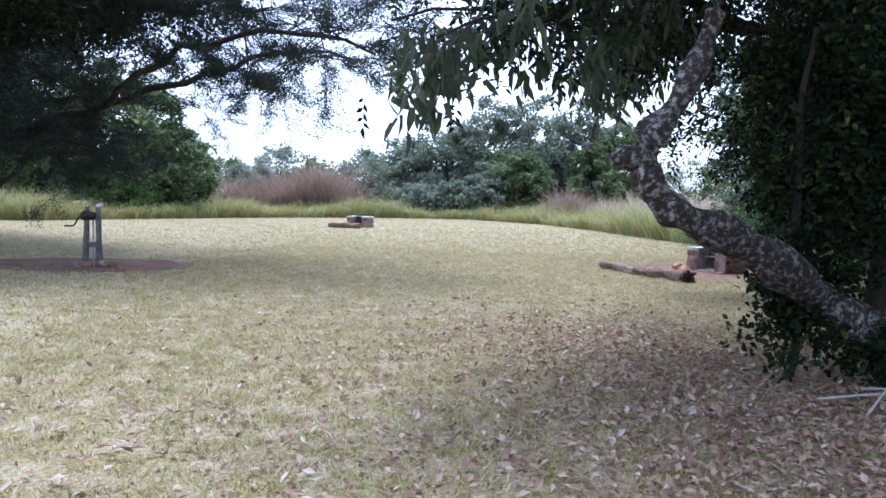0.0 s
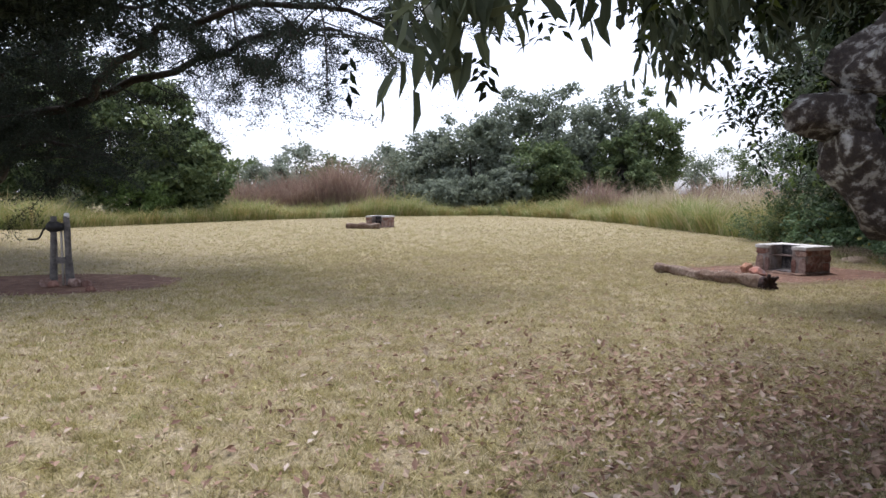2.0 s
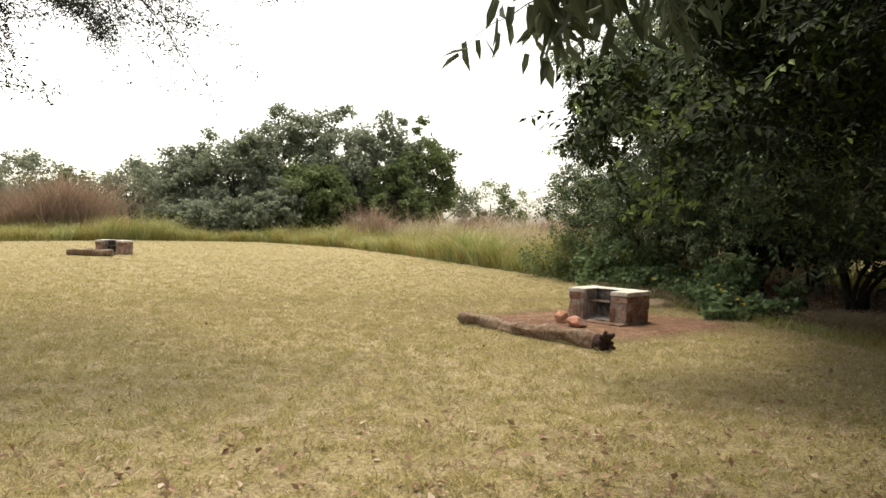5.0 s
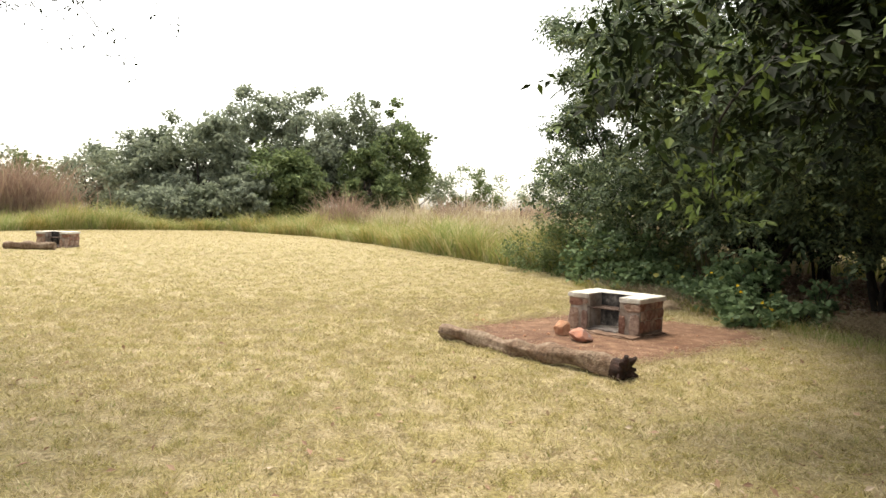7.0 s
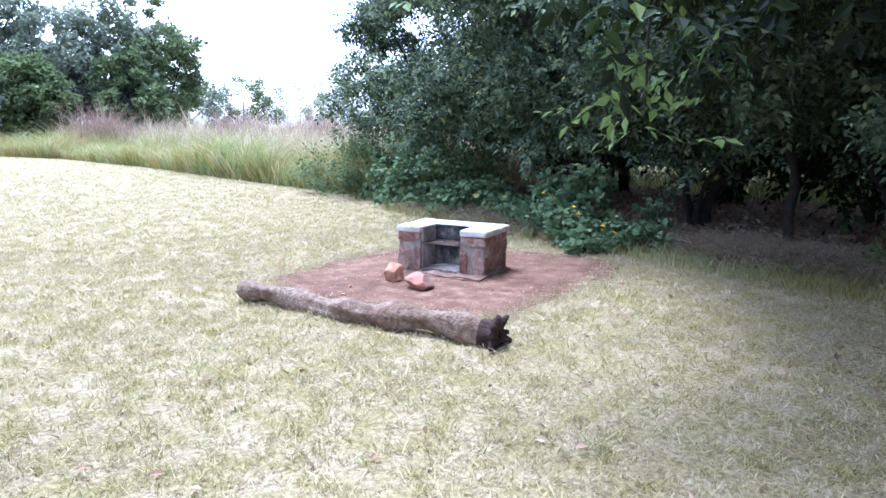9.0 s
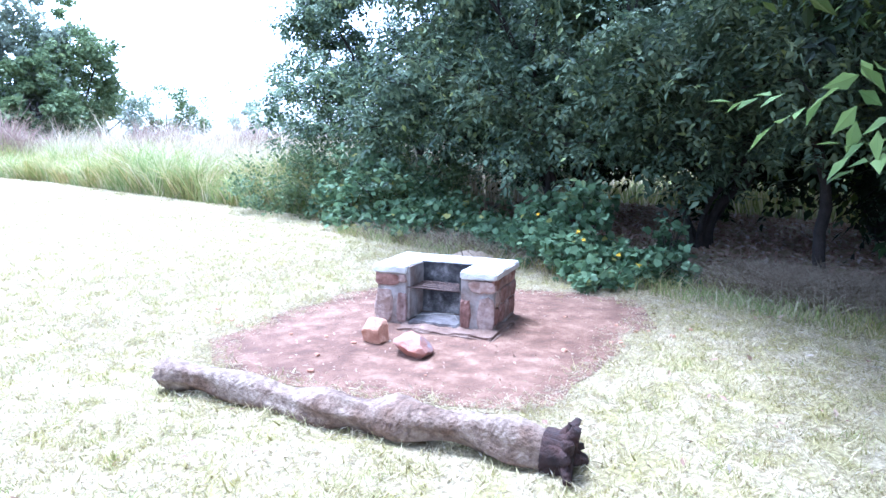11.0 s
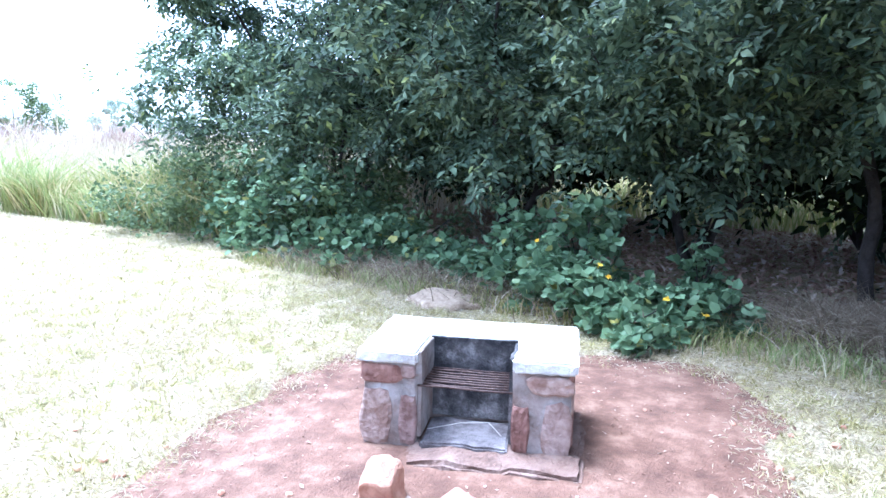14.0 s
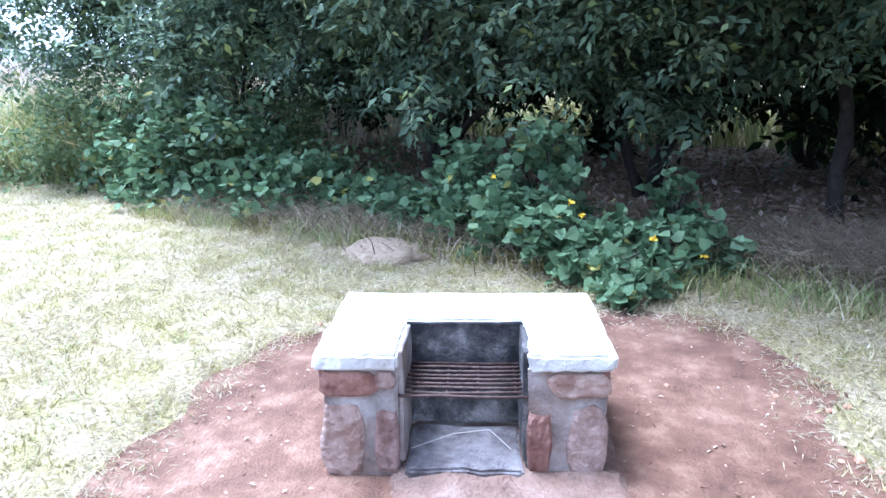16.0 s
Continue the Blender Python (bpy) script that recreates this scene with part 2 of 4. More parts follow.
def spray_mesh(name, pts, leaf, mat, per=7, droop=0.35, aspect=0.44):
    """Leafy sprays: a drooping shoot at each point, with leaves in turn to both sides and one at its end."""
    n = len(pts)
    leaf = leaf * rng.uniform(0.75, 1.25, (n, 1))
    axis = rng.normal(size=(n, 3)) * np.array([1, 1, 0.45])
    axis[:, 2] -= droop
    axis = unit(axis)
    q = rng.normal(size=(n, 3)) * 0.35
    q[:, 2] += 1
    side = unit(np.cross(axis, q))
    face = np.cross(side, axis)
    rows = []
    for k in range(per):
        sgn = 0.0 if k == per - 1 else (1.0 if k % 2 else -1.0)
        d = axis * (0.55 if sgn else 1.0) + side * sgn * 0.9 + rng.normal(size=(n, 3)) * 0.2
        d[:, 2] -= 0.22
        d = unit(d)
        w = unit(np.cross(face, d)) * aspect / 2
        b = pts + axis * leaf * 0.42 * k
        size = leaf * rng.uniform(0.75, 1.15, (n, 1))
        rows.append(np.stack([b, b + size * (0.42 * d + w + 0.05 * face), b + size * (d - 0.06 * face), b + size * (0.42 * d - w + 0.05 * face)], 1))
    verts = np.concatenate(rows).reshape(-1, 3)
    verts[:, 2] = np.maximum(verts[:, 2], 0.02)
    faces = (np.arange(n * per)[:, None, None] * 4 + np.array([(0, 2, 1), (0, 3, 2)])[None]).reshape(-1, 3)
    return raw_mesh(name, verts, faces, mat)


def blades_mesh(name, pts, height, width, mat, lean=0.35, short=False):
    """Grass blades: a bent strip of three triangles each."""
    n = len(pts)
    h = np.asarray(height).reshape(-1, 1) * rng.uniform(0.55, 1.25, (n, 1))
    if np.max(height) > 0.3:
        x, y = pts[:, :1], pts[:, 1:2]
        h = h * (1 + 0.3 * np.sin(0.43 * x + 0.31 * y) + 0.22 * np.sin(0.9 * x - 0.6 * y + 1)) * (0.85 + 0.22 * np.sin(1.9 * x + 0.7 * y) * np.sin(1.3 * y - 0.8 * x) + 0.15 * np.sin(4.1 * x - 3.3 * y))
    a = rng.uniform(0, 2 * np.pi, n)
    s = np.stack([np.cos(a), np.sin(a), 0 * a], 1) * width
    b = rng.normal(size=(n, 3)) * lean
    b[:, 2] = 0
    upv = np.array([0, 0, 1.0])
    if short:
        t = pts + h * (upv * rng.uniform(0.6, 1, (n, 1)) + 1.1 * b)
        return raw_mesh(name, np.stack([pts - s, pts + s, t], 1).reshape(-1, 3), np.arange(n * 3).reshape(-1, 3), mat)
    m = pts + h * (0.55 * upv + 0.35 * b)
    t = pts + h * (upv * rng.uniform(0.75, 1, (n, 1)) + 1.1 * b)
    verts = np.stack([pts - s, pts + s, m - 0.8 * s, m + 0.8 * s, t], 1).reshape(-1, 3)
    tri = np.array([(0, 1, 3), (0, 3, 2), (2, 3, 4)])
    faces = (np.arange(n)[:, None, None] * 5 + tri[None]).reshape(-1, 3)
    return raw_mesh(name, verts, faces, mat)


def inside(poly, x, y):
    c = np.zeros(len(x), bool)
    for (x0, y0), (x1, y1) in zip(poly, poly[1:] + poly[:1]):
        c ^= ((y0 > y) != (y1 > y)) & (x < (x1 - x0) * (y - y0) / (y1 - y0 + 1e-9) + x0)
    return c


def clumps(n, centre, radii, blob=0.6, hollow=0.5, low=-1.0):
    """n leaf places gathered in uneven clumps over an ellipsoid."""
    k = max(60, n // 110)
    c = unit(rng.normal(size=(k, 3))) * rng.uniform(hollow, 1.0, (k, 1)) ** 0.6
    c[:, 2] = np.maximum(c[:, 2], low + 0.1 * rng.random(k))
    c = c * np.array(radii) * (1 + 0.12 * rng.normal(size=(k, 1))) + np.array(centre)
    r = blob * rng.uniform(0.5, 1.3, (k, 1))
    i = rng.integers(0, k, n)
    p = unit(rng.normal(size=(n, 3))) * rng.random((n, 1)) ** 0.45
    return c[i] + p * r[i] * np.array([1, 1, 0.75])


def tube(bm, pts, radii, seg=8, rough=0.0, cap=True):
    """A bent, tapering tube through the points."""
    pts = [Vector(p) for p in pts]
    rings = []
    for k, p in enumerate(pts):
        d = (pts[min(k + 1, len(pts) - 1)] - pts[max(k - 1, 0)]).normalized()
        s = d.cross(Vector((0.13, 0.21, 0.97))).normalized() if abs(d.z) < 0.95 else d.cross(Vector((1, 0.2, 0))).normalized()
        q = d.cross(s)
        ring = []
        for j in range(seg):
            a = 2 * math.pi * j / seg
            w = s * math.cos(a) + q * math.sin(a)
            r = radii[k] * (1 + rough * noise.noise(p * 3 + w * 1.7))
            ring.append(bm.verts.new(p + w * r))
        rings.append(ring)
    for a, b in zip(rings, rings[1:]):
        for j in range(seg):
            f = bm.faces.new((a[j], a[(j + 1) % seg], b[(j + 1) % seg], b[j]))
            f.smooth = True
    if cap:
        bm.faces.new(rings[0][::-1])
        bm.faces.new(rings[-1])
    return bm


def curve(points, n):
    """Catmull-Rom through the points, n steps between each two."""
    p = [Vector(v) for v in points]
    p = [2 * p[0] - p[1]] + p + [2 * p[-1] - p[-2]]
    out = []
    for a, b, c, d in zip(p, p[1:], p[2:], p[3:]):
        for i in range(n):
            t = i / n
            out.append(0.5 * (2 * b + (c - a) * t + (2 * a - 5 * b + 4 * c - d) * t * t + (3 * b - a - 3 * c + d) * t ** 3))
    out.append(p[-2])
    return out


def limb(bm, points, r0, r1, n=5, seg=8, rough=0.25, wobble=0.0):
    c = curve(points, n)
    m = len(c) - 1
    if wobble:
        c = [v + wobble * Vector((noise.noise(v * 1.3), noise.noise(v * 1.3 + Vector((9, 0, 0))), noise.noise(v * 1.3 + Vector((0, 9, 0))))) for v in c]
    return tube(bm, c, [r0 + (r1 - r0) * k / m for k in range(m + 1)], seg, rough)


def twigs(bm, start, way, length, r, depth, tips, rnd, sag=0.0, spread=0.6, seg=5):
    """A forking branch; gathers the ends of its twigs."""
    p, d = Vector(start), Vector(way).normalized()
    pts = [p.copy()]
    for _ in range(4):
        d = (d + Vector((rnd.gauss(0, 0.18), rnd.gauss(0, 0.18), rnd.gauss(0, 0.13) - sag * 0.1))).normalized()
        p = p + d * length / 4
        pts.append(p.copy())
        tips.append(p.copy())
    tube(bm, pts, [r * (1 - 0.13 * k) for k in range(5)], seg, 0.1, False)
    if depth > 0:
        for k in range(2, 5):
            w = (d + Vector((rnd.gauss(0, spread), rnd.gauss(0, spread), rnd.gauss(0, spread * 0.7)))).normalized()
            twigs(bm, pts[k], w, length * rnd.uniform(0.5, 0.75), r * 0.5, depth - 1, tips, rnd, sag, spread, max(3, seg - 1))


def around(tips, per, spread):
    a = np.array([tuple(t) for t in tips])
    a = np.repeat(a, per, 0)
    return a + rng.normal(size=a.shape) * spread


# ---- plan ----
SOIL = [(4.5, 17.75), (5.4, 18.15), (6.4, 18.55), (7.3, 18.6), (8.1, 17.7), (8.7, 16.7), (8.5, 15.9), (7.3, 15.5), (6.0, 15.0), (5.35, 15.0), (4.75, 15.8), (4.25, 16.9)]
LAWN = [(-60, -25), (60, -25), (60, 2), (11, 6), (10.6, 15), (9.6, 16.4), (9.3, 18.2), (10.2, 20), (10.6, 24), (9.9, 28), (9.4, 32), (8.4, 40), (6.5, 48), (2, 55), (-6, 53), (-13.5, 45), (-20, 34), (-34, 31), (-60, 30)]
PUMP = (-7.2, 14.5)
BRAAI = (6.61, 17.06)
BRAAI_TURN = -62.0

# ---- ground ----
bm = bmesh.new()
for x, y in ((-1500, -1500), (1500, -1500), (1500, 1500), (-1500, 1500)):
    bm.verts.new((x, y, 0))
bm.faces.new(bm.verts)
tagged(part("ground", bm, M_GROUND), "flat lawn of short dry yellow-green grass", "ground", kind="structure")


def soil_patch(name, poly, label):
    bm = bmesh.new()
    vs = []
    rim = curve([(x, y, 0.006) for x, y in poly + poly[:1]], 8)[:-1]
    for v in rim:
        w = v + 0.16 * Vector((noise.noise(v * 2.1), noise.noise(v * 2.1 + Vector((5, 5, 0))), 0))
        vs.append(bm.verts.new((w.x, w.y, 0.006)))
    bm.faces.new(vs)
    bmesh.ops.triangulate(bm, faces=bm.faces[:])
    return tagged(part(name, bm, M_SOIL), label, "bare soil", kind="structure")


soil_patch("ground_bare_soil", SOIL, "bare trodden red-brown soil around the stone barbecue")
PUMP_SOIL = [(PUMP[0] + 2.3 * math.cos(a) * (1.2 if math.cos(a) < 0 else 0.85), PUMP[1] + 0.3 + 1.5 * math.sin(a)) for a in [k * math.pi / 6 for k in range(12)]]
soil_patch("ground_pump_soil", PUMP_SOIL, "dark bare soil around the hand pump")


def lawn_points(n, x0, x1, y0, y1, keep_noise=0.0):
    x, y = rng.uniform(x0, x1, n), rng.uniform(y0, y1, n)
    jx, jy = x + rng.normal(size=n) * 0.11, y + rng.normal(size=n) * 0.11
    ok = inside(LAWN, x, y) & ~inside(SOIL, jx, jy) & ~inside(PUMP_SOIL, jx, jy)
    x, y = x[ok], y[ok]
    return np.stack([x, y, np.zeros(len(x))], 1)


def tufts(p, per, spread):
    q = np.repeat(p, per, 0)
    q[:, :2] += rng.normal(size=(len(q), 2)) * spread
    return q


near = np.concatenate([lawn_points(15000, -4.5, 6.5, 0.8, 9), lawn_points(44000, -7, 11, 9, 31)])
near = near[rng.random(len(near)) < np.clip((31 - near[:, 1]) / 15, 0, 1) * np.clip((near[:, 0] + 7.5) / 3, 0, 1)]
lawn = part("short_grass", blades_mesh("short_grass", tufts(near, 11, 0.035), 0.042 * np.repeat(rng.uniform(0.5, 1.5, len(near)), 11), 0.0042, M_BLADE, 0.6, True))
tagged(lawn, "short dry straw-coloured and green lawn grass", "grass", kind="stuff")
far = np.concatenate([lawn_points(34000, -22, 12, 14, 56), lawn_points(14000, -18, -3.5, 2, 16)])
lawn_far = part("short_grass", blades_mesh("short_grass_far", tufts(far, 4, 0.08), 0.055, 0.009, M_BLADE, 0.6, True))
tagged(lawn_far, "short dry yellowish lawn grass of the open field", "grass", kind="stuff")

green = np.concatenate([lawn_points(900, -5, 10, 6, 21), lawn_points(700, -12, 10, 21, 40)])
tagged(part("grass_tufts", blades_mesh("green_tufts", tufts(green, 16, 0.04), 0.06, 0.004, M_TALL, 0.5, True)), "small fresh green tufts in the dry lawn", "grass", kind="stuff")

# olive tussocks standing a little higher than the dry lawn
M_TUSSOCK = material("olive_tussock", [(0.0, (0.26, 0.24, 0.10)), (0.5, (0.42, 0.37, 0.18)), (1.0, (0.58, 0.50, 0.29))], vary="island", bump=0, leaf=0.3, rough=0.7)
tus = np.concatenate([lawn_points(2600, -4, 10, 6, 22), lawn_points(900, -10, 9, 20, 36), lawn_points(900, -4, 6, 1, 8)])
tagged(part("grass_tussocks", blades_mesh("grass_tussocks", tufts(tus, 22, 0.05), 0.08, 0.0045, M_TUSSOCK, 0.7, True)), "low olive-yellow tussocks in the dry lawn", "grass", kind="stuff")

# mown straw lying in pale wisps
wisp = np.concatenate([lawn_points(700, -6, 10, 5, 34), lawn_points(2400, -3, 10, 8, 21)])
wp = np.repeat(wisp, 26, 0)
wp[:, :2] += rng.normal(size=(len(wp), 2)) * np.array([0.14, 0.11])
wp = wp[~inside(SOIL, wp[:, 0], wp[:, 1])]
wp[:, 2] = 0.01 + rng.random(len(wp)) * 0.015
tagged(part("straw", leaf_mesh("straw", wp, rng.uniform(0.03, 0.08, len(wp)), M_STRAW, 0.09, up=0.985)), "pale mown straw lying on the lawn", "straw", kind="stuff")

# straw fringe round the bare soil
rim = np.array([tuple(v)[:2] for v in curve([(x, y, 0) for x, y in SOIL + SOIL[:1]], 40)])
fr = np.repeat(rim, 16, 0) + rng.normal(size=(len(rim) * 16, 2)) * 0.13
fr = np.concatenate([fr, 0.014 + 0.02 * rng.random((len(fr), 1))], 1)
tagged(part("straw", leaf_mesh("straw_fringe", fr, rng.uniform(0.02, 0.065, len(fr)), M_STRAW, 0.1, up=0.97)), "dry straw fringing the bare soil", "straw", kind="stuff")

# leaf litter below the trees
wide = np.stack([rng.normal(1.5, 3.2, 5200), rng.normal(4.0, 2.8, 5200), np.zeros(5200)], 1)
heap = np.stack([rng.normal(3.3, 1.5, 13000), rng.normal(4.3, 1.7, 13000), np.zeros(13000)], 1)
low_heap = np.stack([rng.normal(2.3, 1.3, 4200), rng.normal(7.4, 1.2, 4200), np.zeros(4200)], 1)
strewn = np.stack([rng.normal(1.5, 3.6, 3600), rng.uniform(1.5, 11.5, 3600), np.zeros(3600)], 1)
lit = np.concatenate([wide, heap, low_heap, strewn, lawn_points(700, -5, 10, 6, 17)])
lit[:, 2] = rng.uniform(0.012, 0.05, len(lit))
tagged(part("dead_leaves", leaf_mesh("dead_leaves", lit, rng.uniform(0.03, 0.095, len(lit)), M_LITTER, 0.5, up=0.9)), "scattered dry brown leaves on the lawn", "leaves", kind="stuff")
crumb = np.stack([rng.uniform(4.2, 8.8, 1500), rng.uniform(14.9, 19.2, 1500), np.full(1500, 0.012)], 1)
crumb = crumb[inside(SOIL, crumb[:, 0], crumb[:, 1])]
tagged(part("litter", leaf_mesh("litter", crumb, rng.uniform(0.008, 0.035, len(crumb)), M_LITTER, 0.6, up=0.9)), "bits of dry leaf and grit on bare soil", "litter", kind="stuff")


# ---- tall grass ----
def edge_points(line, n, depth, power=1.0):
    """Places along a line of the plan and up to depth to its far side."""
    a = np.array(line, float)
    seg = np.diff(a, axis=0)
    ln = np.linalg.norm(seg, axis=1)
    i = rng.choice(len(seg), n, p=ln / ln.sum())
    f = rng.random((n, 1))
    out = np.stack([seg[:, 1], -seg[:, 0]], 1) / ln[:, None]
    xy = a[i] + seg[i] * f + out[i] * (rng.random((n, 1)) ** power) * depth
    return np.concatenate([xy, np.zeros((n, 1))], 1)


FAR_EDGE = [(-60, 30), (-34, 31), (-20, 34), (-13.5, 45), (-6, 53), (2, 55), (6.5, 48), (8.4, 40), (9.4, 32), (9.9, 28), (10.4, 25)]
FAR_EDGE = FAR_EDGE[::-1]
BACK = [(x, y) for x, y in FAR_EDGE[::-1]]
e = edge_points(BACK, 66000, -6, 1.6)
tagged(part("tall_grass", blades_mesh("tall_grass", e, 1.2, 0.016, M_TALL, 0.55)), "tall green and tan grass edging the mown field", "grass", kind="stuff")
e2 = np.stack([rng.uniform(10, 60, 52000), rng.uniform(25, 68, 52000), np.zeros(52000)], 1)
e2 = e2[~inside(LAWN, e2[:, 0] - 1.5, e2[:, 1])]
tagged(part("straw_grass", blades_mesh("straw_grass", e2, 1.75, 0.018, M_STRAW, 0.22)), "tall straw-coloured seeding grass beyond the field", "grass", kind="stuff")
e3 = np.concatenate([np.stack([rng.normal(-13.2, 2.3, 15000), rng.uniform(56, 60, 15000), np.zeros(15000)], 1), np.stack([rng.uniform(8, 30, 12000), rng.uniform(52, 62, 12000), np.zeros(12000)], 1)])
tagged(part("russet_grass", blades_mesh("russet_grass", e3, np.concatenate([np.full(15000, 3.2), np.full(12000, 2.1)]), 0.02, M_REDGRASS, 0.35)), "tall russet dry grass thicket at the field edge", "grass", kind="stuff")


# ---- far trees ----
def bush(at, size, n, mat, leaf, label, name="bush", category="bush", group="", trunk_r=0.12, blob=0.27, low=-0.9):
    """A tree or bush that is leafy to the ground."""
    root = thing(name, at, label, category, group)
    rx, ry, h = size
    bm = bmesh.new()
    rnd = random.Random(int(at[0] * 13 + at[1] * 7))
    limb(bm, [(0, 0, -0.05), (0.1, 0, h * 0.25), (0.15, 0.1, h * 0.6)], trunk_r, trunk_r * 0.4, 3, 7)
    part("trunk", bm, M_BARK, root)
    bm = bmesh.new()
    for _ in range(6):
        a = rnd.uniform(0, 6.28)
        limb(bm, [(0.05, 0, h * 0.15), (rx * 0.35 * math.cos(a), ry * 0.35 * math.sin(a), h * 0.4), (rx * 0.6 * math.cos(a), ry * 0.6 * math.sin(a), h * rnd.uniform(0.5, 0.75))], trunk_r * 0.5, trunk_r * 0.15, 3, 5)
    part("branch_work", bm, M_BARK, root)
    p = clumps(n, (0, 0, h * 0.52), (rx, ry, h * 0.5), min(rx, ry, h) * blob, 0.35, low)
    p[:, 2] = np.maximum(p[:, 2], 0.05 + 0.1 * rng.random(n))
    part("crown", leaf_mesh("crown", p, leaf * rng.uniform(0.6, 1.3, n), mat, 0.6, up=0.45), None, root)
    return root


clump = "trees of the thicket beyond the field"
for x, y, rx, h, mat in ((-3.2, 66, 3.4, 6.4, M_LEAF_HAZY), (0.5, 65, 4.2, 8.6, M_LEAF_HAZY), (4.5, 67, 4.4, 10.4, M_LEAF_HAZY), (8.5, 67, 4.4, 10.9, M_LEAF_HAZY), (12.3, 65, 4.2, 9.8, M_LEAF_HAZY), (15.5, 66, 3.4, 9.6, M_LEAF_BUSH), (6.5, 63, 3.2, 5.5, M_LEAF_BUSH), (12.8, 62.5, 2.4, 6.0, M_LEAF_BUSH), (3.6, 62, 1.8, 4.6, M_LEAF_HAZY)):
    bush((x, y, 0), (rx, 3.2, h), 12000, mat, 0.36, "dense rounded broadleaf tree in tall grass, haze painted into its leaf colour", "tree", "tree", clump, 0.25)
line = "low distant trees"
for k, (x, y, rx, h) in enumerate(((-15, 84, 3.5, 5.4), (-20, 86, 4, 7.4), (-27, 88, 5, 5.6), (-9.5, 82, 3, 6.6), (-34, 86, 5, 6.5), (-5.5, 80, 2.4, 5), (-44, 80, 6, 7), (33, 120, 8, 8.5), (44, 125, 8, 9), (56, 110, 9, 9), (70, 95, 9, 9), (-58, 70, 8, 8), (24, 100, 4, 5.5))):
    bush((x, y, 0), (rx, 3, h), 5000, M_LEAF_HAZY if k % 2 else M_LEAF_BUSH, 0.42, "distant low scrub tree, hazy grey-green", "scrub_tree", "tree", line, 0.2, 0.42)
for x, y, h in ((-17, 62, 4.4), (-23, 60, 4), (-29, 55, 4.6), (-38, 52, 5), (-2.2, 59, 2.6), (1, 60, 3)):
    bush((x, y, 0), (2.8, 2, h), 4000, M_LEAF_HAZY, 0.3, "thicket bush behind the field grass, haze painted into its leaf colour", "bush", "bush", "field edge bushes", 0.1)


# ---- trees at the left of the field ----
for x, y, rx, h in ((-20.5, 45, 4.0, 9.4), (-24.5, 43, 4.6, 10.5), (-29, 42, 4.5, 9.5), (-17.6, 45.5, 2.4, 5.2)):
    bush((x, y, 0), (rx, 3.2, h), 16000, M_LEAF_BUSH, 0.33, "dense dark green broadleaf tree at the field edge", "tree", "tree", "trees behind the pump", 0.3)
for x, y, h in ((-36, 38, 3.5), (-31, 36, 2.2), (-19, 42.5, 2.4)):
    bush((x, y, 0), (2.2, 1.6, h), 4500, M_LEAF_LIME, 0.2, "bright green low bush at the field edge", "bush", "bush", "field edge bushes", 0.08)


